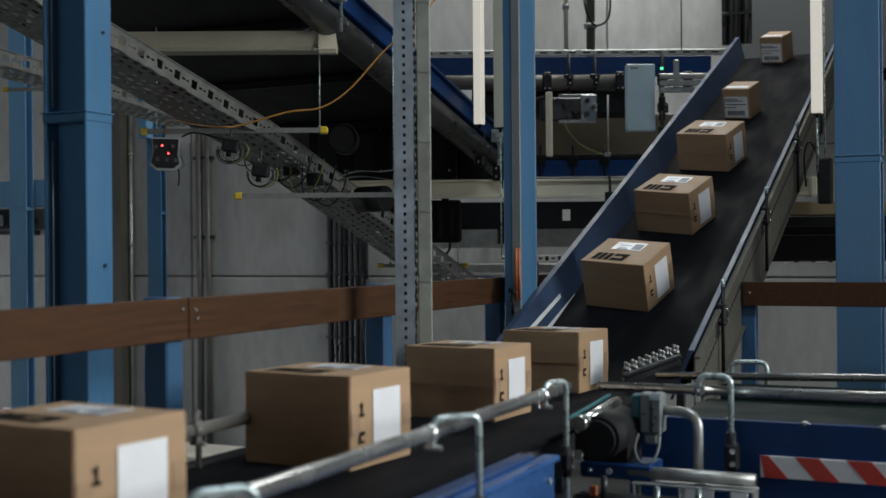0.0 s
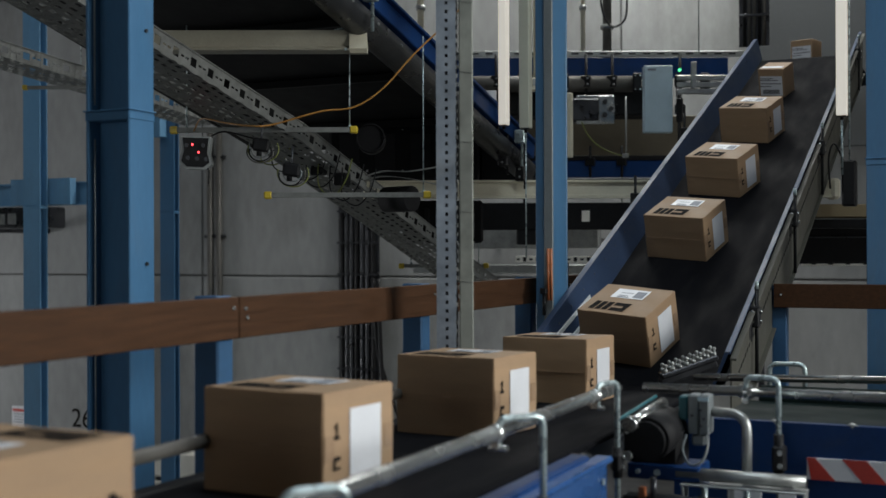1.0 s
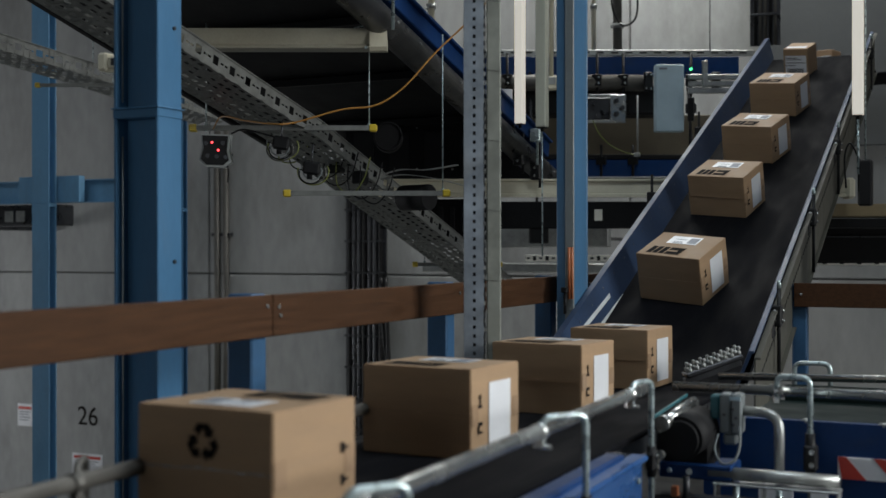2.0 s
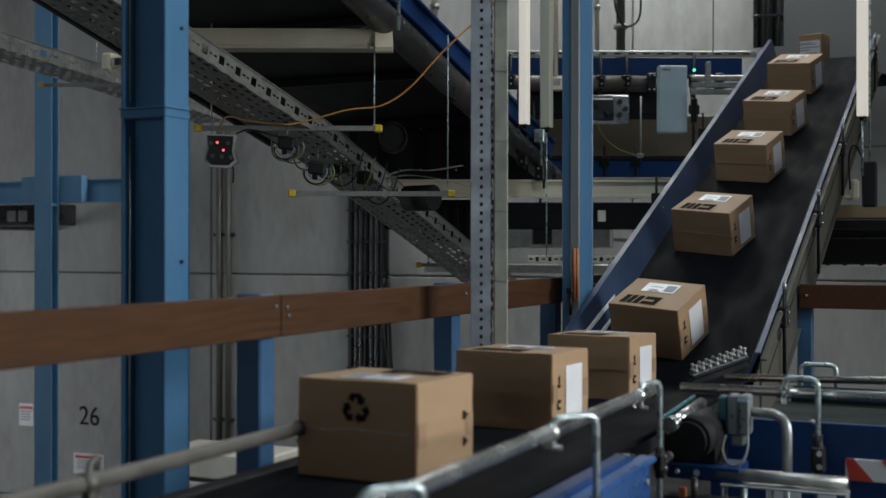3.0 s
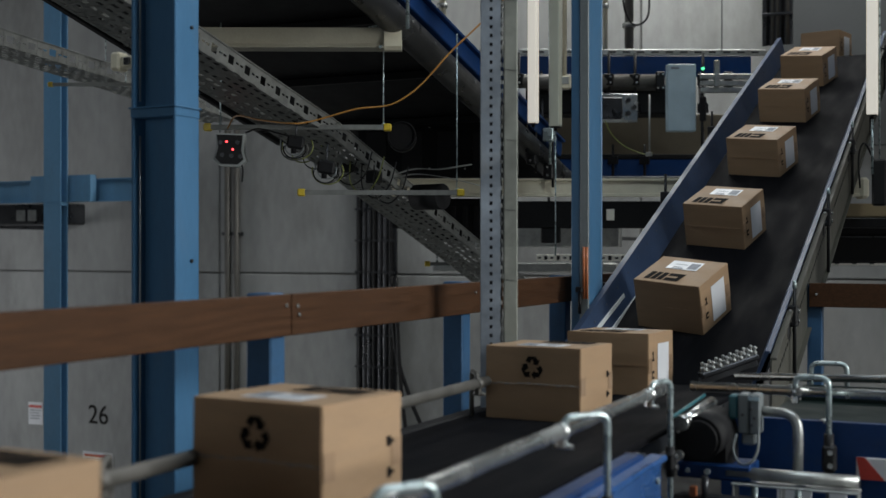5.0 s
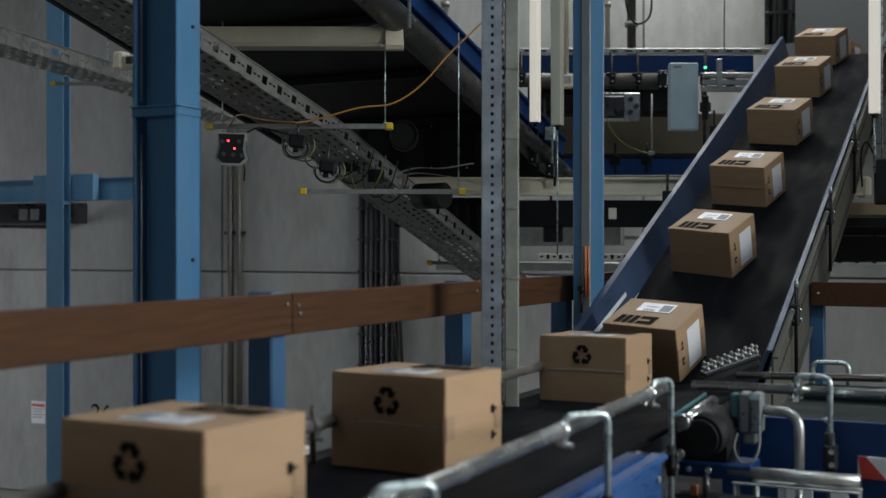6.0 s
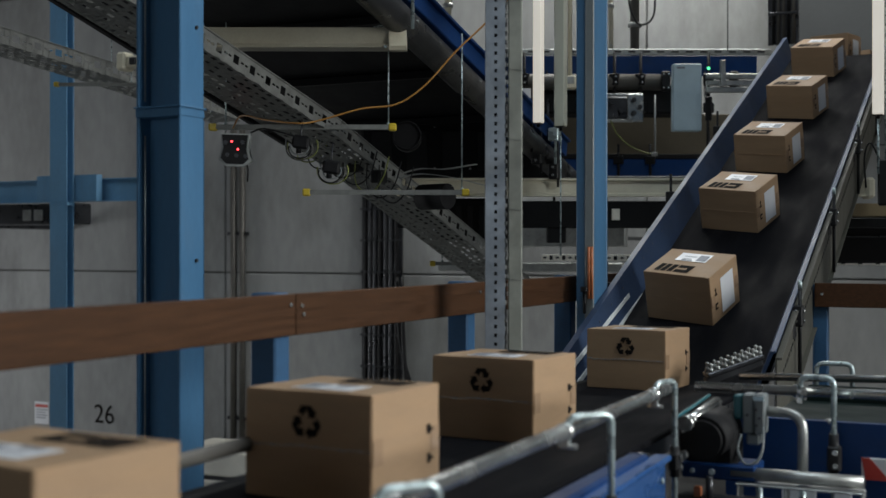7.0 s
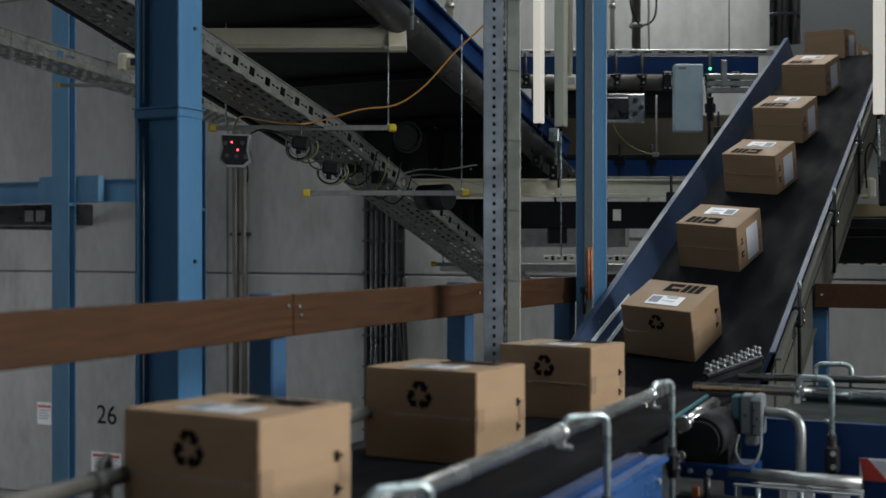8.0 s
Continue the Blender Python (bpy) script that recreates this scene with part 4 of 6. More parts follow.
def slotted_side(bm, o, u, v, n):
    """A tray side: in turn a cell with one tall opening and a cell with two thin dashes."""
    for i in range(n):
        if i % 2:
            a, b, gaps = [0, 0.18, 0.82, 1], [0, 0.28, 0.72, 1], {(1, 1)}
        else:
            a, b, gaps = [0, 0.08, 0.42, 0.58, 0.92, 1], [0, 0.45, 0.56, 1], {(1, 1), (3, 1)}
        for p in range(len(a) - 1):
            for q in range(3):
                if (p, q) not in gaps:
                    bm.faces.new([bm.verts.new(o + u * (i + x) + v * y) for x, y in ((a[p], b[q]), (a[p + 1], b[q]), (a[p + 1], b[q + 1]), (a[p], b[q + 1]))])


def cable_tray(name, pts, width, side_h, label, cell=0.075, steel=M_TRAY):
    t = thing(name, pts[0], label, "cable tray")
    for a, b in zip(pts, pts[1:]):
        a, b = Vector(a), Vector(b)
        d = (b - a).normalized()
        n = int((b - a).length / cell)
        u = (b - a) / n
        left = Vector((0, 0, 1)).cross(d).normalized()
        up = d.cross(left)
        bm = B()
        perforated(bm, a, u, left * (width / 6), n, 6, (0.56, 0.44))
        ob = part("tray_floor", bm, steel, t, "perforated galvanised floor")
        ob.modifiers.new("thick", 'SOLIDIFY').thickness = 0.003
        for o in (a, a + left * width):
            bm = B()
            slotted_side(bm, o, u, up * side_h, n)
            ob = part("tray_side", bm, steel, t)
            ob.modifiers.new("thick", 'SOLIDIFY').thickness = 0.003
            bm = B()
            bar(bm, o + up * side_h, o + (b - a) + up * side_h, 0.016, 0.008, 0.002)
            part("tray_lip", bm, steel, t)
    return t


cable_tray("cable_tray", [(-3.60, 2.6, 2.93), (-3.60, 6.11, 2.06), (-3.60, 6.83, 1.825), (-3.60, 9.4, 0.99)], 0.36, 0.105, "perforated galvanised cable tray sloping under the conveyor")
cable_tray("cable_tray", [(-7.55, 6.0, 3.235), (-7.30, 7.05, 3.05), (-7.25, 8.55, 2.92), (-7.3, 10.4, 2.75)], 0.40, 0.13, "far perforated cable tray near the hall wall", 0.11)
far_tray = bpy.data.objects["cable_tray.001"]
for x, y, z in ((-7.5, 7.05, 3.03), (-7.45, 8.55, 2.91)):
    bm = B()
    rod(bm, (x, y, z), (x, y, 8.0), 0.005, 8)
    part("threaded_rod", bm, M_ZINC, far_tray)


def hanger_bar(ua, ub, v, z, rods, top, label):
    t = thing("tray_hanger", view((ua + ub) / 2, v, z), label, "hanger", "tray hangers")
    bm = B()
    extrude(bm, [(-0.02, -0.014), (0.02, -0.014), (0.02, 0.014), (0.006, 0.014), (0.006, 0.008), (0.014, 0.008), (0.014, -0.009), (-0.014, -0.009), (-0.014, 0.008), (-0.006, 0.008), (-0.006, 0.014), (-0.02, 0.014)],
            view(ua, v, z), view(ub, v, z), E2, (0, 0, 1))
    part("channel", bm, M_TRAY, t, "zinc channel")
    for u in (ua, ub):
        bm = B()
        bar(bm, view(u - 0.024, v, z), view(u + 0.024, v, z), 0.05, 0.044, 0.008)
        part("end_cap", bm, M_YELLOW, t, "yellow plastic end cap")
    for u in rods:
        bm = B()
        rod(bm, view(u, v, z - 0.02), view(u, v, top), 0.0045, 8)
        rod(bm, view(u, v, z + 0.014), view(u, v, z + 0.026), 0.010, 6)
        part("threaded_rod", bm, M_ZINC, t)
    return t


hanger_bar(-1.345, -0.297, 6.93, 2.108, (-0.32, -1.27), 2.72, "hung zinc channel with yellow caps under the cable tray")
hanger_bar(-0.80, 0.131, 6.95, 1.728, (0.11,), 2.66, "hung zinc channel with yellow caps, lower")
hanger_bar(-0.076, 0.607, 9.6, 1.277, (0.55, 0.0), 2.0, "small hung zinc channel at the tray end")
hanger_bar(-3.41, -2.60, 10.5, 2.85, (-2.75,), 4.4, "hung zinc channel with yellow caps by the far tray")


def controller():
    t = thing("hanging_controller", (-4.49, 6.27, 2.06), "grey-black controller box with red lights on a hanger", "controller")
    bm = B()
    extrude(bm, [(-0.095, 0.11), (-0.085, 0.02), (-0.11, -0.06), (-0.065, -0.10), (0.06, -0.105), (0.105, -0.07), (0.085, 0.0), (0.095, 0.105)], (-4.49, 6.32, 2.06), (-4.49, 6.22, 2.06), (1, 0, 0), (0, 0, 1))
    b = part("housing", bm, M_HOUSING, t, "pale grey plastic housing")
    bm = B()
    extrude(bm, [(-0.084, 0.100), (-0.074, 0.02), (-0.094, -0.05), (-0.058, -0.086), (0.052, -0.090), (0.088, -0.06), (0.074, 0.0), (0.084, 0.095)], (-4.49, 6.222, 2.06), (-4.49, 6.21, 2.06), (1, 0, 0), (0, 0, 1))
    f = part("front_panel", bm, M_BLACK, b, "black front panel")
    for x, z in ((-4.51, 2.115), (-4.47, 2.065)):
        bm = B()
        rod(bm, (x, 6.212, z), (x, 6.206, z), 0.0065, 10)
        part("red_light", bm, M_LED, b, "glowing red light")
    for x, z in ((-4.44, 2.11), (-4.55, 2.11), (-4.48, 2.025), (-4.42, 2.02), (-4.54, 2.03)):
        bm = B()
        rod(bm, (x, 6.212, z), (x, 6.203, z), 0.014, 10)
        part("knob", bm, M_DARKMET, b)
    bm = B()
    pipe(bm, curve_pts([(-4.42, 6.25, 1.98), (-4.41, 6.25, 1.93), (-4.415, 6.25, 1.86)], 5), 0.006, 6)
    part("lead", bm, M_BLACK, t)
    bm = B()
    pipe(bm, curve_pts([(-4.4, 6.3, 2.18), (-4.3, 6.25, 2.2), (-4.1, 6.22, 2.15)], 5), 0.006, 6)
    part("lead", bm, M_BLACK, t)
    t.location = view(-1.20, 6.88, 1.966)
    t.scale = (0.88, 0.88, 0.90)
    t.rotation_euler = (0, 0, radians(25.5))
    o = thing("orange_lead", view(-1.2, 6.93, 2.13), "drooping orange lead from the controller", "cable")
    bm = B()
    way = ((-1.224, 2.10), (-1.174, 2.171), (-1.042, 2.148), (-0.876, 2.128), (-0.744, 2.139), (-0.479, 2.212), (-0.28, 2.238), (-0.114, 2.344), (0.068, 2.543), (0.251, 2.719), (0.449, 2.925))
    bends = []
    for k, (u, z) in enumerate(way):
        v = max(6.30, 6.90 - 0.2 * k)
        bends.append(view(u * v / 6.9, v, 1.4 + (z - 1.4) * v / 6.9))
    pipe(bm, curve_pts(bends, 8), 0.0048, 8)
    part("lead", bm, M_ORANGE, o)
    return t


controller()


def light_fitting(ua, ub, v, z, w, label):
    t = thing("strip_light", view((ua + ub) / 2, v, z), label, "strip light")
    bm = B()
    extrude(bm, [(-w * 0.5, 0.055), (w * 0.5, 0.055), (w * 0.5, 0.048), (w * 0.36, -0.03), (w * 0.5, -0.05), (w * 0.48, -0.058), (-w * 0.48, -0.058), (-w * 0.5, -0.05), (-w * 0.36, -0.03), (-w * 0.5, 0.048)], view(ua, v, z), view(ub, v, z), E2, (0, 0, 1))
    part("trough", bm, M_TROUGH, t, "cream enamelled trough, unlit")
    bm = B()
    extrude(bm, [(-w * 0.53, 0.06), (w * 0.4, 0.06), (w * 0.55, 0.035), (w * 0.4, -0.062), (-w * 0.4, -0.072), (-w * 0.53, -0.05)], view(ub, v, z), view(ub + 0.10, v, z), E2, (0, 0, 1))
    e = part("end_cap", bm, M_CREAM, t)
    bm = B()
    bolt(bm, view(ub - 0.02, v - w * 0.5, z - 0.055), -E2, 0.010)
    part("screw", bm, M_ZINC, e)
    bm = B()
    bolt(bm, view(ub + 0.03, v - 0.02, z + 0.06), (0, 0, 1), 0.012)
    bar(bm, view(ub - 0.09, v - 0.02, z + 0.062), view(ub - 0.03, v - 0.02, z + 0.075), 0.05, 0.008, 0.002)
    part("fixing", bm, M_ZINC, e)
    for u in (ub + 0.05, ua + 0.2):
        bm = B()
        rod(bm, view(u, v, z + 0.05), view(u, v, z + 2.2), 0.007, 8)
        part("suspension_rod", bm, M_ZINC, t)
    return t


light_fitting(-1.75, -0.31, 6.85, 2.608, 0.15, "cream unlit strip light hung under the overhead conveyor")


def slim_duct(name, x, y, z0, z1, w, d, m, label, category="cable duct", hung=None):
    t = thing(name, (x, y, z0), label, category)
    bm = B()
    rbox(bm, (x - w / 2, y - d / 2, z0), (x + w / 2, y + d / 2, z1), 0.006)
    part("casing", bm, m, t)
    bm = B()
    rod(bm, (x, y, z0 - 0.03), (x, y, z0), 0.012, 8)
    rbox(bm, (x - w * 0.42, y - d * 0.42, z0 - 0.008), (x + w * 0.42, y + d * 0.42, z0), 0.002)
    part("end_piece", bm, M_BLACK, t)
    if hung:
        bm = B()
        rod(bm, (x, y, hung[0]), (x, y, z0 - 0.002), hung[1])
        part("suspension_rod", bm, M_ZINC, t, "thin zinc rod")
    return t


slim_duct("upright_strip_light", -3.005, 7.88, 2.29, 7.98, 0.062, 0.07, M_WHITE_GLOW_ADDED, "slim white upright strip light, brightened by an added glow", "strip light")
slim_duct("upright_strip_light", -2.795, 7.76, 2.245, 7.98, 0.075, 0.07, M_UNLIT, "slim greenish cream upright strip light, unlit", "strip light", (1.35, 0.005))
t = thing("junction_box", view(0.84, 8.1, 2.55), "small cream junction box beside a strip light", "junction box")
bm = B()
bar(bm, view(0.875, 8.55, 2.597), view(0.965, 8.55, 2.597), 0.06, 0.10, 0.012)
part("body", bm, M_CREAM, t)
bm = B()
bar(bm, view(0.895, 8.515, 2.61), view(0.945, 8.515, 2.61), 0.006, 0.05, 0.002)
part("cover", bm, M_GALV, t)
bm = B()
rod(bm, view(0.92, 8.56, 2.62), view(0.92, 8.56, 8.0), 0.016, 10)
part("conduit", bm, M_CREAM, t, "cream upright conduit")
t = thing("label_plate", view(0.62, 8.5, 2.5), "small white label plate on the conveyor side", "label")
bm = B()
bar(bm, view(0.545, 8.45, 2.505), view(0.63, 8.45, 2.505), 0.006, 0.075, 0.001)
part("plate", bm, M_PAPER, t)
bm = B()
bar(bm, view(0.61, 8.45, 2.5), view(0.61, 8.62, 2.44), 0.01, 0.01, 0)
part("stalk", bm, M_DARK, t)
slim_duct("upright_strip_light", -0.825, 8.9, 2.35, 7.98, 0.075, 0.07, M_WHITE_GLOW_ADDED, "white upright strip light beside the incline, brightened by an added glow", "strip light", (1.93, 0.009))


def bridge():
    t = thing("light_beam", view(0.5, 9.0, 1.85), "cream strip light beam crossing behind the incline", "strip light")
    bm = B()
    extrude(bm, [(-0.06, -0.065), (0.06, -0.065), (0.06, -0.045), (0.045, -0.04), (0.045, 0.05), (0.075, 0.055), (0.075, 0.07), (-0.075, 0.07), (-0.075, 0.055), (-0.045, 0.05), (-0.045, -0.04), (-0.06, -0.045)], view(-0.35, 9.0, 1.86), view(3.20, 9.0, 1.86))
    part("trough", bm, M_CREAM, t)
    bm = B()
    bar(bm, view(3.20, 9.0, 1.86), view(3.27, 9.0, 1.86), 0.15, 0.16, 0.02)
    part("end_cap", bm, M_CREAM, t)
    # dark deck and fascia under it
    t = thing("tan_shelf", view(3.2, 9.6, 1.65), "tan panel shelf beside the incline", "shelf")
    bm = B()
    bar(bm, view(2.75, 9.4, 1.70), view(4.4, 9.4, 1.70), 0.5, 0.10, 0.006)
    part("panel", bm, M_TAN, t)
    bm = B()
    bar(bm, view(2.75, 9.4, 1.60), view(4.4, 9.4, 1.60), 0.45, 0.07, 0.006)
    part("under_frame", bm, M_DARK, t)
    # dark box added to keep the space below the shelf black
    t = thing("dark_cabinet", view(3.6, 10.2, 1.3), "long dark box added to darken the space under the tan shelf", "cabinet")
    bm = B()
    bar(bm, view(2.9, 10.1, 1.43), view(4.6, 10.1, 1.43), 0.6, 0.30, 0.02)
    part("body", bm, M_DARK, t)
    bm = B()
    bar(bm, view(3.0, 9.79, 1.50), view(4.5, 9.79, 1.50), 0.01, 0.012, 0.002)
    part("trim_line", bm, M_DARKMET, t)
    bm = B()
    for u in (3.0, 4.4):
        bar(bm, view(u, 10.1, 1.56), view(u + 0.05, 10.1, 1.56), 0.05, 0.12, 0.002)
    part("hanger_bracket", bm, M_DARKMET, t)
    t = thing("dark_gantry", view(1.4, 10.5, 1.7), "dark steel gantry fascia behind the columns", "gantry")
    bm = B()
    bar(bm, view(-0.4, 10.5, 1.70), view(2.6, 10.5, 1.70), 0.06, 0.24, 0.01)
    part("fascia", bm, M_DARK, t)
    bm = B()
    bar(bm, view(-0.6, 10.6, 2.0), view(2.2, 10.6, 2.0), 0.5, 0.05, 0.01)
    part("top_plate", bm, M_DARK, t)


bridge()


def far_conveyor():
    """The level conveyor that crosses at the back, with its drives."""
    t = thing("cross_conveyor", view(1.0, 12.4, 3.3), "far blue cross conveyor with a galvanised top strip", "conveyor")
    bm = B()
    bar(bm, view(-0.6, 12.4, 3.455), view(3.45, 12.4, 3.455), 0.05, 0.06, 0.004)
    e = part("top_strip", bm, M_GALV, t, "perforated galvanised strip")
    bm = B()
    for k in range(26):
        p = view(-0.45 + 0.15 * k, 12.372, 3.455)
        bar(bm, p, p + E1 * 0.075, 0.004, 0.016, 0)
    part("slot_row", bm, M_BLACK, e, "row of dark slots")
    bm = B()
    bar(bm, view(-0.6, 12.42, 3.31), view(3.3, 12.42, 3.31), 0.06, 0.21, 0.006)
    part("side_frame", bm, M_NAVY, t, "blue painted side frame")
    bm = B()
    rod(bm, view(-0.4, 12.25, 3.12), view(2.35, 12.25, 3.12), 0.085, 18)
    part("drum", bm, M_DULL, t, "long grey drum")
    bm = B()
    bar(bm, view(-0.4, 12.5, 2.95), view(2.55, 12.5, 2.95), 0.4, 0.30, 0.02)
    part("dark_case", bm, M_DARK, t)
    for u in (0.85, 1.78, 2.05, 2.75):
        p = view(u, 12.2, 3.0)
        bm = B()
        rod(bm, p + Vector((0, 0, -0.25)), p + Vector((0, 0, 0.42)), 0.016, 8)
        rbox(bm, p + Vector((-0.05, -0.04, 0.08)), p + Vector((0.05, 0.04, 0.2)), 0.008)
        rbox(bm, p + Vector((-0.05, -0.04, -0.2)), p + Vector((0.05, 0.04, -0.1)), 0.008)
        h = part("rod_holder", bm, M_BLACK, t, "black rod holder")
        bm = B()
        p = view(u, 12.14, 3.0)
        for dz in (0.10, 0.16, -0.13, -0.18):
            bolt(bm, p + Vector((0.01, -0.02, dz)), (0.43, -0.9, 0), 0.012, 0.02)
        part("screw", bm, M_CHROME, h)
    for u in (0.45, 1.25, 1.55, 2.3, 3.0):
        p = view(u, 12.16, 3.12)
        bm = B()
        bar(bm, p - E1 * 0.045, p + E1 * 0.045, 0.05, 0.20, 0.01)
        c = part("drum_bearing", bm, M_BLACK, t, "black drum bearing")
        bm = B()
        for du, dz in ((-0.025, 0.07), (0.025, 0.07), (-0.025, -0.07), (0.025, -0.07)):
            bolt(bm, p + E1 * du - E2 * 0.025 + Vector((0, 0, dz)), -E2, 0.010, 0.012)
        part("screw", bm, M_CHROME, c)
    # motor with cooling face
    m = thing("gear_motor", view(1.75, 11.7, 2.8), "grey gear motor with bright end plate", "motor")
    bm = B()
    bar(bm, view(1.45, 11.9, 2.80), view(1.98, 11.9, 2.80), 0.2, 0.24, 0.02)
    part("body", bm, M_DARKMET, m)
    bm = B()
    bar(bm, view(1.84, 11.76, 2.80), view(2.0, 11.76, 2.80), 0.03, 0.27, 0.008)
    bar(bm, view(1.62, 11.77, 2.925), view(2.0, 11.77, 2.925), 0.03, 0.03, 0.004)
    bar(bm, view(1.62, 11.77, 2.67), view(2.0, 11.77, 2.67), 0.03, 0.03, 0.004)
    p1 = part("end_plate", bm, M_CHROME, m, "bright metal end plate")
    for du, dz in ((1.68, 0.05), (1.78, -0.03), (1.72, -0.08), (1.9, 0.07), (1.9, -0.06), (1.96, 0.0)):
        bm = B()
        rod(bm, view(du, 11.75, 2.80 + dz), view(du, 11.70, 2.80 + dz), 0.024, 8)
        part("fitting", bm, M_DARKMET, p1)
    # pale cover and bracket rail
    c = thing("switch_cabinet", view(2.65, 11.9, 2.9), "tall pale blue switch cabinet", "cabinet")
    bm = B()
    bar(bm, view(2.325, 11.95, 2.92), view(2.61, 11.95, 2.92), 0.12, 0.675, 0.008)
    part("body", bm, M_PALE, c)
    bm = B()
    bar(bm, view(2.36, 11.887, 3.215), view(2.44, 11.887, 3.215), 0.004, 0.02, 0)
    part("print_bar", bm, M_GREY_INK, c)
    bm = B()
    p = view(2.66, 11.85, 2.80)
    rbox(bm, p + Vector((-0.02, -0.02, -0.12)), p + Vector((0.04, 0.03, 0.12)), 0.006)
    rod(bm, p + Vector((0, 0, -0.45)), p + Vector((0, 0, -0.05)), 0.012, 8)
    part("side_switch", bm, M_BLACK, c)
    bm = B()
    p = view(2.68, 11.9, 3.21)
    rod(bm, p, p - E2 * 0.02, 0.014, 8)
    part("green_light", bm, M_GLED, c, "small green light")
    b = thing("bracket_rail", view(2.95, 12.1, 3.1), "ribbed aluminium bracket rail", "bracket")
    bm = B()
    for z in (3.02, 3.09, 3.16):
        bar(bm, view(2.70, 12.1, z), view(3.3, 12.1, z), 0.05, 0.055, 0.008)
    part("rib", bm, M_GALV, b)
    bm = B()
    bar(bm, view(2.86, 12.06, 3.05), view(2.86, 12.06, 3.32), 0.05, 0.05, 0.004, E2)
    part("strap", bm, M_GALV, b)
    # lower blue run
    l = thing("lower_conveyor", view(1.8, 12.0, 2.2), "low blue conveyor run behind the columns", "conveyor")
    bm = B()
    bar(bm, view(0.95, 12.0, 2.22), view(2.9, 12.0, 2.22), 0.08, 0.17, 0.006)
    part("side_frame", bm, M_NAVY, l)
    bm = B()
    bar(bm, view(0.95, 12.1, 2.33), view(2.9, 12.1, 2.33), 0.3, 0.05, 0.006)
    part("bed", bm, M_DARK, l)
    for u in (1.2, 2.6):
        bm = B()
        bar(bm, view(u, 12.2, 2.33), view(u, 12.985, 2.33), 0.04, 0.05, 0.004)
        part("bracket", bm, M_DARKMET, l)
    for u in (1.1, 2.75):
        bm = B()
        rod(bm, view(u, 12.12, 2.3), view(u, 12.42, 3.32), 0.014, 8)
        part("hanger_rod", bm, M_DARKMET, l)
    for u in (1.45, 1.78, 2.1):
        p = view(u, 11.93, 2.25)
        bm = B()
        rod(bm, p + Vector((0, 0, -0.12)), p + Vector((0, 0, 0.2)), 0.014, 8)
        rbox(bm, p + Vector((-0.05, -0.02, 0.0)), p + Vector((0.05, 0.02, 0.08)), 0.006)
        part("rod_holder", bm, M_BLACK, l)
    # back panel under the far conveyor, the shade put into its brown
    k = thing("back_panel", view(2.4, 12.9, 2.5), "panel under the far conveyor, its brown darkened for shade", "panel")
    bm = B()
    bar(bm, view(0.9, 13.0, 2.55), view(3.4, 13.0, 2.55), 0.04, 0.65, 0.006)
    part("sheet", bm, M_TAN_SHADED, k)
    # dark lead runs
    w = thing("cable_loop", view(1.95, 12.9, 4.0), "thin dark cable looped at the wall", "cable")
    bm = B()
    pipe(bm, curve_pts([view(2.02, 12.9, 5.2), view(2.03, 12.9, 4.2), view(2.1, 12.9, 3.9), view(2.2, 12.9, 3.84), view(2.31, 12.9, 3.95), view(2.32, 12.9, 4.3), view(2.3, 12.9, 5.2)], 8), 0.012, 8)
    part("lead", bm, M_BLACK, w)
    y = thing("yellow_lead", view(1.8, 11.6, 2.4), "green-yellow earth lead by the motor", "cable")
    bm = B()
    pipe(bm, curve_pts([view(1.65, 11.6, 2.66), view(1.72, 11.6, 2.52), view(1.85, 11.6, 2.40), view(2.03, 11.6, 2.33), view(2.12, 11.6, 2.34)], 8), 0.006, 8)
    part("lead", bm, M_EARTH, y)
    bm = B()
    rod(bm, view(2.08, 11.55, 2.32), view(2.08, 11.55, 2.9), 0.009)
    rbox(bm, view(2.05, 11.55, 2.30), view(2.09, 11.5, 2.34), 0.004)
    part("rod", bm, M_GALV, y)


far_conveyor()


def upright_pipe(u, v, z0, z1, r, m, label, name="wall_pipe"):
    t = thing(name, view(u, v, z0), label, "pipe")
    bm = B()
    rod(bm, view(u, v, z0), view(u, v, z1), r, 12)
    part("tube", bm, m, t)
    for k in range(4):
        z = z0 + (z1 - z0) * (k + 0.5) / 4
        bm = B()
        rod(bm, view(u, v, z), view(u, v, z + 0.05), r * 1.5, 10)
        part("clip", bm, M_GALV, t)


upright_pipe(1.80, 12.6, 3.45, 7.5, 0.025, M_CREAM, "cream pipe standing on the far conveyor")
upright_pipe(1.30, 12.6, 3.47, 7.5, 0.02, M_CREAM, "cream pipe behind the strip lights")
upright_pipe(0.07, 12.6, 3.45, 7.5, 0.035, M_CREAM, "cream pipe by the overhead conveyor")
# dark grey tube drawn for the upright band behind the cable loop
upright_pipe(2.12, 13.0, 3.3, 7.5, 0.05, M_DULL, "dark upright band at the wall, made as a grey tube")
upright_pipe(2.97, 12.3, 3.45, 8.0, 0.006, M_DARKMET, "thin dark hanging wire from the roof", "hanging_wire")


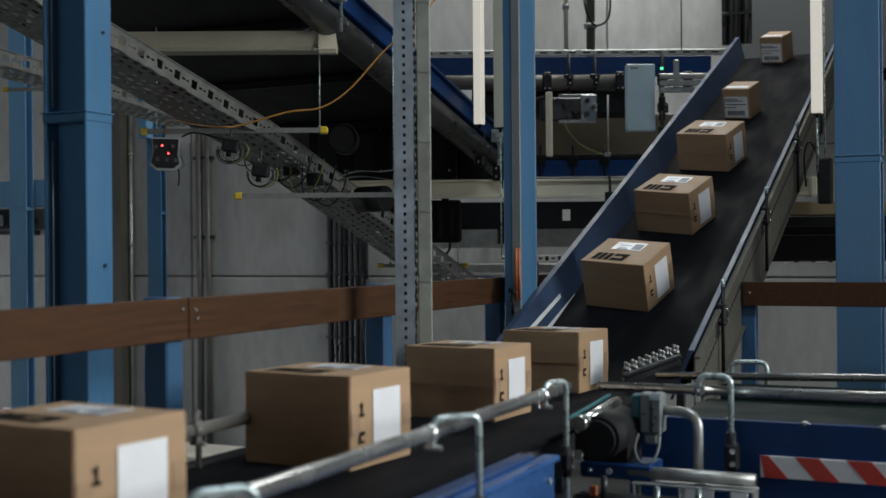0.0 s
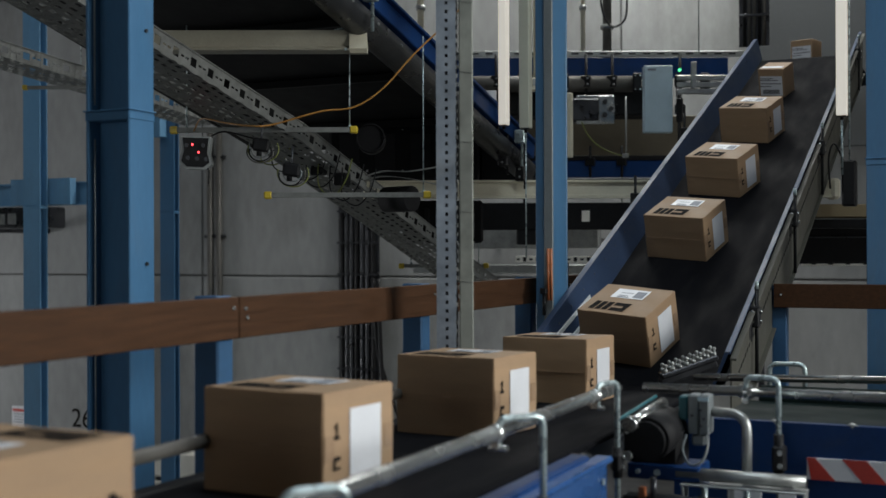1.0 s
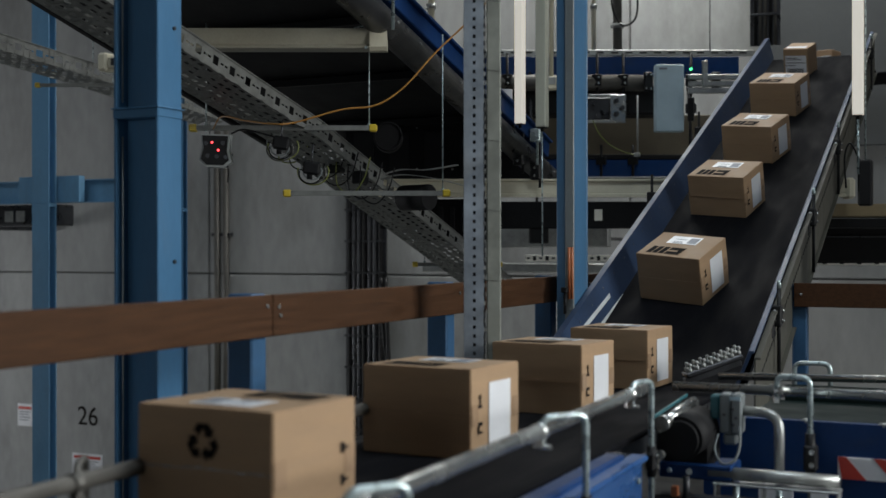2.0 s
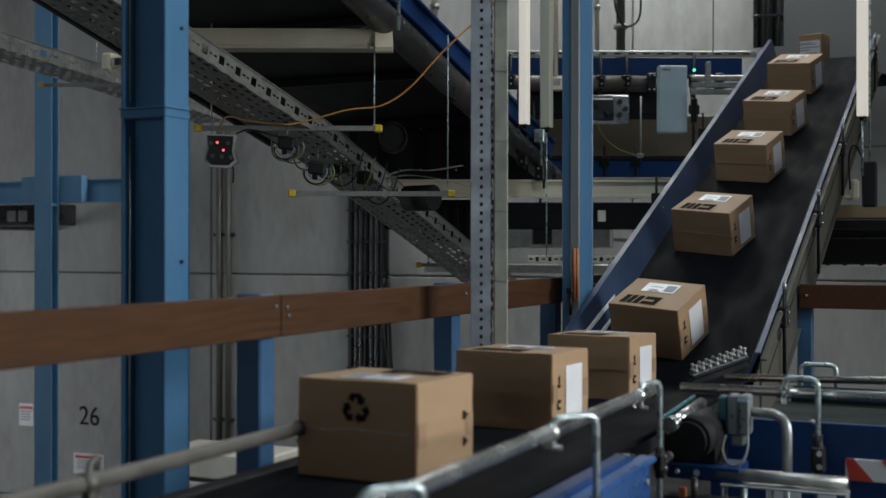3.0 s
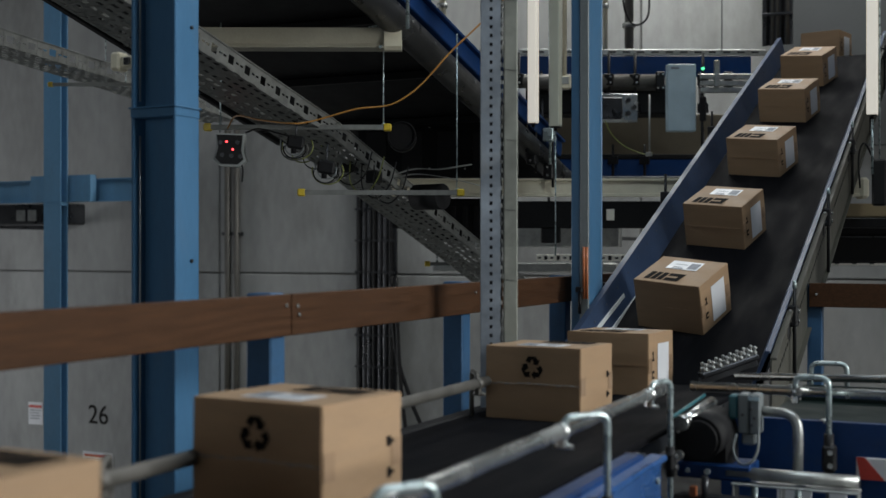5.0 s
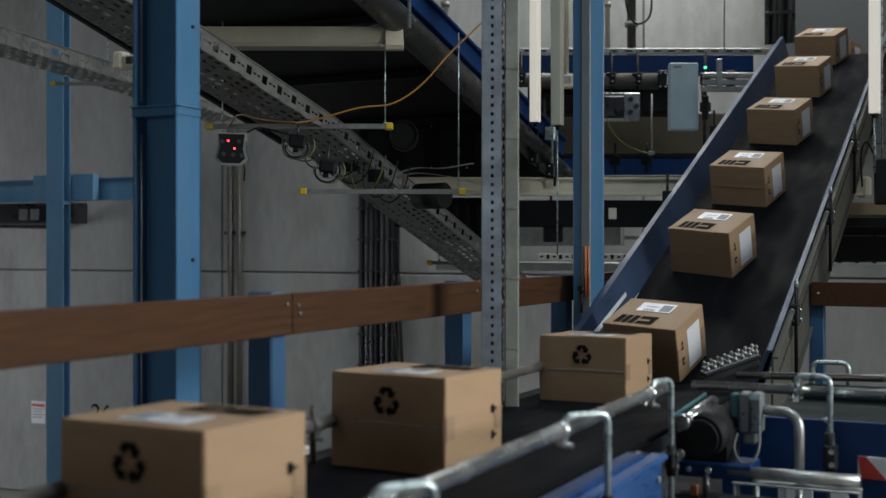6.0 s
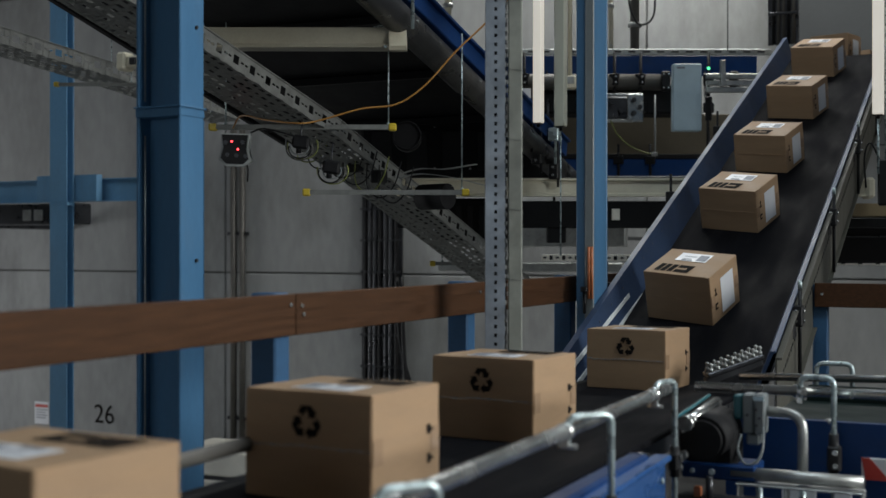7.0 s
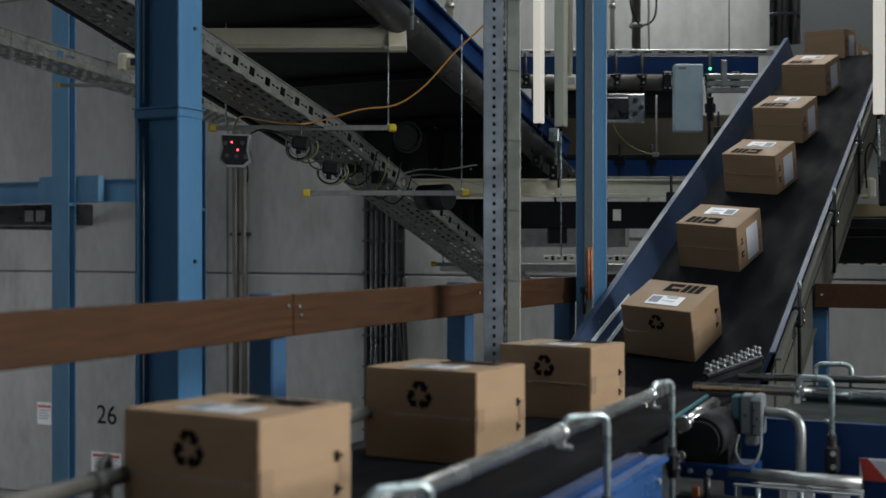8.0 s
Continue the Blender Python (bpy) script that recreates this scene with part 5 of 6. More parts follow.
def wall_cables(x, y, z0, z1, n, gap, label, m):
    t = thing("cable_bundle", (x, y, z0), label, "cable bundle")
    bm = B()
    rbox(bm, (x - 0.06, y - 0.01, z0), (x + n * gap, y + 0.01, z1), 0.004)
    part("back_plate", bm, M_DARKMET, t)
    for k in range(n):
        bm = B()
        a = random.uniform(-0.015, 0.015)
        pipe(bm, curve_pts([(x + k * gap, y - 0.03, z0), (x + k * gap + a, y - 0.035, (z0 + z1) / 2), (x + k * gap, y - 0.03, z1)], 4), gap * 0.36, 8)
        part("cable", bm, m if k % 3 else M_BLACK, t)
    for k in range(int((z1 - z0) / 0.45)):
        bm = B()
        rbox(bm, (x - 0.05, y - 0.08, z0 + 0.3 + k * 0.45), (x + n * gap, y - 0.065, z0 + 0.33 + k * 0.45), 0.003)
        part("clamp_bar", bm, M_DARKMET, t, "grey clamp bar")
    return t


wall_cables(-8.32, NORTH - 0.07, -2.4, 2.6, 7, 0.085, "row of dark upright cables clamped to the wall", M_DARKMET)
bm = B()
t = thing("hanging_cables", (-7.55, NORTH - 0.2, -2.0), "loose dark cables drooping beside the wall", "cable")
pipe(bm, curve_pts([(-7.75, NORTH - 0.2, 1.0), (-7.68, NORTH - 0.2, 0.0), (-7.45, NORTH - 0.2, -0.7), (-7.2, NORTH - 0.2, -1.3), (-7.1, NORTH - 0.2, -2.2)], 8), 0.03, 8)
pipe(bm, curve_pts([(-7.65, NORTH - 0.25, 1.0), (-7.6, NORTH - 0.25, -0.2), (-7.5, NORTH - 0.25, -1.1), (-7.3, NORTH - 0.25, -2.2)], 8), 0.03, 8)
part("lead", bm, M_BLACK, t)
wall_cables(-2.19, 12.65, 3.52, 8.0, 5, 0.05, "dark grey upright cables at the top of the incline", M_DULL)
t = thing("wall_conduit", (-10.6, NORTH - 0.1, -2.0), "grey upright conduits on the concrete wall", "conduit")
for dx, r in ((0.0, 0.05), (0.16, 0.045)):
    bm = B()
    rod(bm, (-10.60 + dx, NORTH - 0.1, -2.0), (-10.60 + dx, NORTH - 0.1, 3.2), r, 12)
    part("tube", bm, M_DULL, t)
for z in (-1.2, 0.2, 1.6, 2.8):
    bm = B()
    rbox(bm, (-10.70, NORTH - 0.12, z), (-10.36, NORTH - 0.03, z + 0.05), 0.004)
    part("clip", bm, M_DARKMET, t)

bm = B()
rbox(bm, (-12.2, NORTH - 0.30, FLOOR_Z), (-11.93, NORTH - 0.031, 8.0), 0.012)
tagged(part("wall_pillar", bm, M_OLIVE), "olive brown upright pillar at the concrete wall", "pillar", kind="structure")
upright_pipe(-4.32, 18.55, -2.0, 3.6, 0.03, M_GALV, "thin bright pipe beside the olive pillar")

# grey trunking and perforated strips low behind the rail
t = thing("wall_trunking", (-5.5, 12.9, 1.3), "pale grey trunking along the wall", "trunking")
bm = B()
rbox(bm, (-6.0, 13.0, 1.42), (-3.9, 13.12, 1.70), 0.01)
rbox(bm, (-6.2, 12.9, 1.13), (-3.9, 13.02, 1.235), 0.01)
part("casing", bm, M_GALV, t)
bm = B()
for x in (-5.9, -4.1):
    rbox(bm, (x, 13.02, 1.16), (x + 0.05, NORTH - 0.028, 1.2), 0.002)
    rbox(bm, (x, 13.10, 1.5), (x + 0.05, NORTH - 0.028, 1.54), 0.002)
part("wall_bracket", bm, M_DARKMET, t)
bm = B()
pipe(bm, curve_pts([(-5.75, 12.95, 1.75), (-5.6, 12.9, 1.66), (-5.52, 12.9, 1.5), (-5.56, 12.9, 1.36), (-5.7, 12.9, 1.36)], 8), 0.018, 8)
part("lead", bm, M_BLACK, t)


def perforated_strip(xa, xb, y, z, n):
    t = thing("perforated_strip", ((xa + xb) / 2, y, z), "pale perforated steel strip with dark slots", "strip")
    bm = B()
    rbox(bm, (xa, y, z - 0.035), (xb, y + 0.03, z + 0.035), 0.003)
    s = part("strip", bm, M_WHITE, t)
    bm = B()
    w = (xb - xa) / n
    for k in range(n):
        h = 0.024 if k % 2 else 0.010
        rbox(bm, (xa + (k + 0.25) * w, y - 0.004, z - h), (xa + (k + 0.75) * w, y, z + h), 0)
    part("slot_row", bm, M_BLACK, s, "row of dark slots")
    bm = B()
    for x in (xa + 0.1, xb - 0.15):
        rbox(bm, (x, y + 0.03, z - 0.02), (x + 0.04, NORTH - 0.028, z + 0.02), 0.002)
    part("wall_bracket", bm, M_DARKMET, t)


perforated_strip(-1.57, -0.6, 12.2, 1.272, 12)
perforated_strip(-4.6, -3.0, 12.2, 1.30, 22)
t = thing("control_box", view(0.95, 10.6, 1.5), "small black control box under the gantry", "control box")
bm = B()
bar(bm, view(0.93, 10.55, 1.545), view(1.10, 10.55, 1.545), 0.12, 0.19, 0.01)
rod(bm, view(1.0, 10.56, 1.6), view(1.0, 10.56, 1.99), 0.012, 8)
part("body", bm, M_BLACK, t)
bm = B()
bar(bm, view(1.50, 10.46, 1.70), view(1.57, 10.46, 1.70), 0.02, 0.10, 0.004)
bar(bm, view(1.53, 10.47, 1.70), view(1.55, 10.5, 1.70), 0.01, 0.01, 0)
part("pale_plate", bm, M_WHITE, t)


def fan_cluster():
    t = thing("cable_drum", (-3.3, 7.0, 1.9), "dark fan housing with bent pale straps under the tray", "fan")
    bm = B()
    c = Vector((-3.55, 6.9, 2.13))
    rod(bm, c - E2 * 0.10, c + E2 * 0.10, 0.095, 20)
    part("housing", bm, M_DARK, t)
    bm = B()
    pipe(bm, [c - E2 * 0.105 + 0.088 * (E1 * math.cos(a) + Vector((0, 0, math.sin(a)))) for a in (2 * math.pi * k / 24 for k in range(25))], 0.008, 6)
    part("rim", bm, M_DARK, t)
    for a, b, d, e in (((-3.72, 6.9, 1.85), (-3.5, 6.95, 1.92), (-3.3, 6.95, 1.915), (-3.08, 6.95, 1.94)), ((-3.7, 6.9, 1.82), (-3.5, 6.92, 1.885), (-3.25, 6.92, 1.86), (-3.0, 6.92, 1.80))):
        bm = B()
        pts = curve_pts([a, b, d, e], 6)
        for p, q in zip(pts, pts[1:]):
            bar(bm, p, q, 0.05, 0.004, 0)
        part("strap", bm, M_GALV, t, "bent pale metal strap")
    bm = B()
    rod(bm, (-3.52, 7.05, 1.74), (-3.3, 7.0, 1.74), 0.085, 16)
    part("drum", bm, M_DARK, t)
    w = thing("tray_wiring", (-4.1, 6.6, 2.0), "tangled dark and green-yellow wires under the tray", "cable")
    rnd = random.Random(4)
    for k in range(9):
        bm = B()
        x = -4.22 + 0.085 * k
        z = 2.10 - 0.035 * k
        pipe(bm, curve_pts([(x, 6.5, z + 0.1), (x + 0.03, 6.45, z - 0.08), (x + 0.13, 6.45, z - 0.11 - rnd.uniform(0, .04)), (x + 0.22, 6.45, z - 0.06), (x + 0.24, 6.5, z + 0.08)], 6), 0.0045, 6)
        part("wire", bm, M_EARTH if k in (1, 6) else (M_GREYP if k % 3 == 0 else M_BLACK), w)
    for n, (x, z) in enumerate(((-3.626, 1.974), (-3.426, 1.827))):
        c = Vector((x, 5.72, z))
        for k in range(4):
            q = 0.052 + 0.012 * k
            o = c + E2 * 0.012 * k + Vector((rnd.uniform(-0.012, 0.012), 0, rnd.uniform(-0.012, 0.012)))
            bm = B()
            pipe(bm, [o + E1 * q * math.cos(g) + Vector((0, 0, q * 0.85 * math.sin(g))) for g in (math.pi * (0.9 + 1.25 * i / 16) for i in range(17))], 0.004, 6)
            part("coil", bm, (M_GREYP, M_BLACK, M_DULL, M_EARTH)[k], w, "looped cable")
        bm = B()
        bar(bm, c - E1 * 0.045 + Vector((0, 0, 0.035)), c + E1 * 0.05 + Vector((0, 0, 0.02)), 0.06, 0.075, 0.012)
        rod(bm, c - E1 * 0.01 + Vector((0, 0, -0.035)), c - E1 * 0.01 + Vector((0, 0, 0.02)), 0.016, 10)
        part("socket", bm, M_BLACK, w, "black socket housing")
        bm = B()
        rod(bm, c + Vector((0, 0, 0.03)), c + Vector((0, 0.02, 0.16)), 0.006, 8)
        part("stem", bm, M_DARKMET, w)
    for k in range(4):
        bm = B()
        x = -4.12 + 0.17 * k
        rbox(bm, (x, 6.5, 2.02 - 0.07 * k), (x + 0.09, 6.58, 2.10 - 0.07 * k), 0.01)
        part("junction_box", bm, M_BLACK, w)


fan_cluster()
t = thing("strip_light", (-6.2, 8.5, 3.0), "small cream strip light end by the far tray", "strip light")
bm = B()
rbox(bm, (-7.02, 8.1, 2.95), (-6.92, 8.25, 3.11), 0.02)
rbox(bm, (-6.92, 8.12, 2.97), (-5.9, 8.22, 3.07), 0.01)
part("trough", bm, M_CREAM, t)
bm = B()
rbox(bm, (-6.86, 8.09, 2.99), (-6.80, 8.12, 3.05), 0.004)
part("socket", bm, M_DARKMET, t)


t = thing("relay_box", (-0.781, 8.95, 1.706), "black relay box hung beside the cream light beam", "control box")
bm = B()
rbox(bm, (-0.830, 8.9, 1.706), (-0.732, 9.02, 2.034), 0.012)
part("body", bm, M_BLACK, t)
bm = B()
rod(bm, (-0.781, 8.96, 2.014), (-0.781, 8.96, 8.0), 0.006, 8)
part("hanger_rod", bm, M_ZINC, t)
bm = B()
pipe(bm, curve_pts([(-0.810, 8.93, 2.014), (-0.880, 8.93, 2.154), (-0.920, 8.93, 2.054), (-0.910, 8.93, 1.834)], 8), 0.007, 8)
part("lead", bm, M_BLACK, t)

t = thing("cream_upright", (-3.186, 9.8, 2.198), "short cream upright cover under the far conveyor", "cover")
bm = B()
rbox(bm, (-3.186, 9.77, 2.198), (-3.138, 9.83, 2.757), 0.008)
part("cover", bm, M_CREAM, t)
bm = B()
rod(bm, (-3.162, 9.82, 2.727), (-4.036, 11.75, 2.95), 0.02, 8)
part("bracket", bm, M_DARK, t)

# ---------- signs on the wall ----------


def text_mesh(name, body, size, parent, m, material):
    cu = bpy.data.curves.new(name, 'FONT')
    cu.body, cu.size, cu.extrude, cu.align_x, cu.align_y = body, size, 0.002, 'CENTER', 'CENTER'
    tmp = new(name + "_tmp", cu)
    me = bpy.data.meshes.new_from_object(tmp.evaluated_get(bpy.context.evaluated_depsgraph_get()))
    bpy.data.objects.remove(tmp)
    me.transform(m)
    return link(name, me, material, parent, "", Vector((0, 0, 0)))


n = text_mesh("bay_number", "26", 0.43, None, pose(-13.17, NORTH - 0.034, -1.30, 90, 0, 0), M_INK)
tagged(n, "black painted bay number 26 on the concrete wall", "number")


def notice(x, z, w, h):
    t = thing("notice_sign", (x, NORTH - 0.04, z), "white notice sign with a red header on the wall", "sign", "wall notices")
    y = NORTH - 0.031
    bm = B()
    rbox(bm, (x - w / 2, y - 0.006, z - h / 2), (x + w / 2, y, z + h / 2), 0.001)
    b = part("board", bm, M_PAPER, t)
    bm = B()
    rbox(bm, (x - w * 0.44, y - 0.010, z + h * 0.25), (x + w * 0.44, y - 0.006, z + h * 0.38), 0)
    part("red_header", bm, M_RED, b)
    bm = B()
    for k in range(4):
        rbox(bm, (x - w * 0.38, y - 0.010, z + h * (0.12 - 0.12 * k)), (x + w * (0.38 - 0.1 * (k % 2)), y - 0.006, z + h * (0.16 - 0.12 * k)), 0)
    part("text_bar", bm, M_GREY_INK, b)


notice(-14.50, -1.34, 0.31, 0.37)
notice(-13.18, -2.06, 0.62, 0.34)
bm = B()
# plain white block drawn for the bright area low behind the rail
t = thing("white_crate", (-9.5, 13.6, FLOOR_Z), "large white block with a dark seam on the lower floor", "crate")
bm = B()
rbox(bm, (-10.45, 13.3, -1.72), (-8.7, 14.2, -1.36), 0.03)
part("lid", bm, M_WHITE, t)
bm = B()
rbox(bm, (-10.40, 13.33, -1.78), (-8.75, 14.15, -1.72), 0.01)
part("seal", bm, M_DARKMET, t)
bm = B()
rbox(bm, (-10.45, 13.3, FLOOR_Z), (-8.7, 14.2, -1.78), 0.03)
part("body", bm, M_WHITE, t)

# ---------- parcels ----------
L, W, H = 0.392, 0.345, 0.28
REST = 0.0006


def ring_arrow(bm, c, r, y, k):
    """One of three chasing arrows of a ring, bent round the corner k, flat at y."""
    tail = [(0.14, 0.34), (0.24, 0.54), (0.14, 0.76), (0.62, 0.76), (0.554, 0.34)]
    bend = [(0.554, 0.34), (0.62, 0.76), (0.968, 0.157)]
    lead = [(-0.554, 0.34), (-0.62, 0.76), (-0.26, 0.76), (-0.26, 0.34)]
    head = [(-0.26, 0.16), (-0.26, 0.34), (-0.26, 0.76), (-0.26, 0.94), (0.08, 0.55)]
    for poly, turn in ((tail, k), (bend, k), (lead, k + 1), (head, k + 1)):
        ca, sa = math.cos(radians(120 * turn)), math.sin(radians(120 * turn))
        # u runs along the side, d outwards from the middle
        flat(bm, [(c[0] + r * (u * ca + d * sa), y, c[1] - 0.1 * r + r * (u * sa - d * ca)) for u, d in poly])
    bmesh.ops.remove_doubles(bm, verts=bm.verts, dist=0.0003)


def flat(bm, pts):
    bm.faces.new([bm.verts.new(p) for p in pts])


def thick(ob):
    ob.modifiers.new("thick", 'SOLIDIFY').thickness = 0.0006
    return ob


def carton(label, l=L, w=W, h=H):
    """A taped carton at the origin, resting on z = 0: the printed long side faces +y, the labelled end +x, the mark on top."""
    t = thing("parcel", (0, 0, 0), label, "cardboard box", "parcels on the conveyor")
    bm = B()
    tmp = B()
    bmesh.ops.create_cube(tmp, size=1.0)
    bmesh.ops.scale(tmp, verts=tmp.verts, vec=(l, w, h))
    bmesh.ops.translate(tmp, verts=tmp.verts, vec=(0, 0, h / 2))
    bmesh.ops.subdivide_edges(tmp, edges=tmp.edges[:], cuts=5, use_grid_fill=True)
    rnd = random.Random(len(label))
    for v in tmp.verts:
        k = noise.noise(v.co * 7.0) * 0.0022
        if v.co.z > 0.01:
            v.co += Vector((v.co.x / l, v.co.y / w, (v.co.z - h / 2) / h)) * k * 2
    sharp = [e for e in tmp.edges if len(e.link_faces) == 2 and e.link_faces[0].normal.angle(e.link_faces[1].normal) > 1.0]
    bmesh.ops.bevel(tmp, geom=sharp, offset=0.003, segments=2, affect='EDGES')
    merge(bm, tmp)
    body = part("carton", bm, M_CARD, t, "brown corrugated cardboard carton")
    e = 0.0016
    # seam of the upper flap and tape round it
    for y in (-w / 2 - e, w / 2 + e):
        bm = B()
        if y < 0:
            rbox(bm, (-l / 2 + 0.002, y - 0.0008, h * 0.486), (l / 2 - 0.002, y + 0.0008, h * 0.494), 0)
        else:
            x0 = -l / 2 + 0.004
            while x0 < l / 2 - 0.01:
                x1 = min(l / 2 - 0.003, x0 + rnd.uniform(0.008, 0.035))
                dz = rnd.uniform(-0.004, 0.003)
                rbox(bm, (x0, y - 0.0008, h * 0.488 + dz), (x1, y + 0.0008, h * (0.496 + rnd.uniform(0, 0.01)) + dz), 0)
                x0 = x1 + rnd.uniform(-0.002, 0.006)
        part("flap_seam", bm, M_SILVER if y > 0 else M_TAPE, body, "silver taped seam at half height" if y > 0 else "taped seam at half height")
    for s in (-1, 1):
        for q in (-1, 1):
            bm = B()
            rbox(bm, (s * (l / 2 + e) - 0.0008, q * (w / 2 - 0.05), h * 0.36), (s * (l / 2 + e) + 0.0008, q * (w / 2 - 0.004), h * 0.60), 0)
            part("tape", bm, M_TAPE, body, "shiny strip of packing tape")
    # printed ring of arrows on the +y side
    for k in range(3):
        bm = B()
        ring_arrow(bm, (0.0, h * 0.735), 0.047, w / 2 + e + 0.0012, k)
        thick(part("printed_arrow", bm, M_INK, body, "black printed arrow of a ring of three"))
    # end marks, on +x
    x = l / 2 + e + 0.0012

    def mark(x, y0, z0, bars):
        bm = B()
        for ya, yb, za, zb in bars:
            flat(bm, [(x, y0 + ya, z0 + za), (x, y0 + yb, z0 + za), (x, y0 + yb, z0 + zb), (x, y0 + ya, z0 + zb)])
        thick(part("handling_mark", bm, M_INK, body, "black handling mark"))

    arrow = ((-0.004, 0.004, 0.0, 0.036), (-0.012, 0.004, 0.022, 0.029), (-0.016, 0.013, -0.008, 0.001))
    crate = ((-0.016, 0.016, -0.018, -0.010), (-0.016, -0.006, -0.010, 0.018), (-0.006, 0.016, 0.006, 0.018))
    tee = ((-0.008, 0.010, -0.012, 0.014), (-0.022, -0.008, -0.004, 0.005))
    mark(x, -0.112, h * 0.58, arrow)
    mark(x, -0.112, h * 0.33, crate)
    bm = B()
    flat(bm, [(x, -0.050, h * 0.10), (x, 0.105, h * 0.10), (x, 0.105, h * 0.82), (x, -0.050, h * 0.82)])
    thick(part("end_label", bm, M_PAPER, body, "large white paper label"))
    x = -l / 2 - e - 0.0012
    mark(x, -0.112, h * 0.58, tee)
    mark(x, -0.112, h * 0.30, tee)
    # top: address label and a heavy dark mark drawn as plain slanted bars
    z = h + e + 0.001
    bm = B()
    flat(bm, [(-0.10, 0.015, z), (0.085, 0.015, z), (0.085, 0.125, z), (-0.10, 0.125, z)])
    top = thick(part("top_label", bm, M_PAPER, body, "white address label"))
    bm = B()
    for x0, x1, y0, y1 in ((0.02, 0.075, 0.03, 0.105), (-0.065, 0.0, 0.022, 0.03), (-0.065, -0.01, 0.04, 0.046), (-0.065, 0.005, 0.075, 0.08)):
        flat(bm, [(x0, y0, z + 0.0012), (x1, y0, z + 0.0012), (x1, y1, z + 0.0012), (x0, y1, z + 0.0012)])
    thick(part("print_bar", bm, M_GREY_INK, top, "grey print"))
    for x0, x1, y0, y1, sk in ((-0.150, -0.120, -0.140, -0.045, 0.008), (-0.112, -0.084, -0.140, -0.045, 0.008), (-0.076, -0.046, -0.140, -0.045, 0.008),
                               (-0.032, 0.055, -0.080, -0.045, 0.004), (-0.036, 0.050, -0.140, -0.105, 0.004), (0.026, 0.053, -0.104, -0.081, 0.002)):
        bm = B()
        flat(bm, [(x0, y0, z), (x1, y0, z), (x1 + sk, y1, z), (x0 + sk, y1, z)])
        thick(part("heavy_bar", bm, M_INK, body, "heavy black printed bar"))
    return t


def small_carton():
    t = thing("parcel", (0, 0, 0), "small brown carton with a large barcode label on its front", "cardboard box", "parcels on the conveyor")
    l, w, h = 0.23, 0.24, 0.255
    bm = B()
    rbox(bm, (-l / 2, -w / 2, 0), (l / 2, w / 2, h), 0.004)
    body = part("carton", bm, M_CARD, t, "brown corrugated cardboard carton")
    y = -w / 2 - 0.002
    bm = B()
    flat(bm, [(-0.10, y, 0.015), (0.10, y, 0.015), (0.10, y, 0.19), (-0.10, y, 0.19)])
    lab = thick(part("front_label", bm, M_PAPER, body, "white shipping label"))
    bm = B()
    for k in range(14):
        x = -0.08 + 0.011 * k
        flat(bm, [(x, y - 0.0015, 0.03), (x + 0.006, y - 0.0015, 0.03), (x + 0.006, y - 0.0015, 0.07), (x, y - 0.0015, 0.07)])
    for z, a, b in ((0.165, -0.1, 0.02), (0.15, -0.1, 0.06), (0.12, -0.09, 0.09), (0.095, -0.1, 0.0)):
        flat(bm, [(a, y - 0.0015, z), (b, y - 0.0015, z), (b, y - 0.0015, z + 0.006), (a, y - 0.0015, z + 0.006)])
    thick(part("print_bar", bm, M_INK, lab))
    bm = B()
    flat(bm, [(-0.1, -0.09, h + 0.002), (0.09, -0.09, h + 0.002), (0.09, -0.03, h + 0.002), (-0.1, -0.03, h + 0.002)])
    thick(part("top_label", bm, M_PAPER, body, "white paper label"))
    return t


LABEL_A = "brown taped cardboard carton with a white end label"
LABEL_B = "brown taped cardboard carton with a printed ring of arrows"
# when each parcel's trailing edge passes the foot of the incline, its turn, and its kind
PARCELS = [(-8.35, 'small'), (-5.78, 'small'), (-3.95, 'A'), (-2.24, 'A'), (-0.68, 'A'), (1.20, 'A'), (3.08, 'A'), (4.70, 'A'), (6.55, 'A'),
           (8.12, 'B'), (11.05, 'B'), (12.72, 'B'), (14.42, 'B')]
RUN = [(-6.0, -1.93), (0.0, 2.045), (1.5, 3.05), (3.0, 4.05), (4.5, 4.92), (6.0, 5.76), (6.5, 6.08), (7.0, 6.47), (8.0, 7.225)]


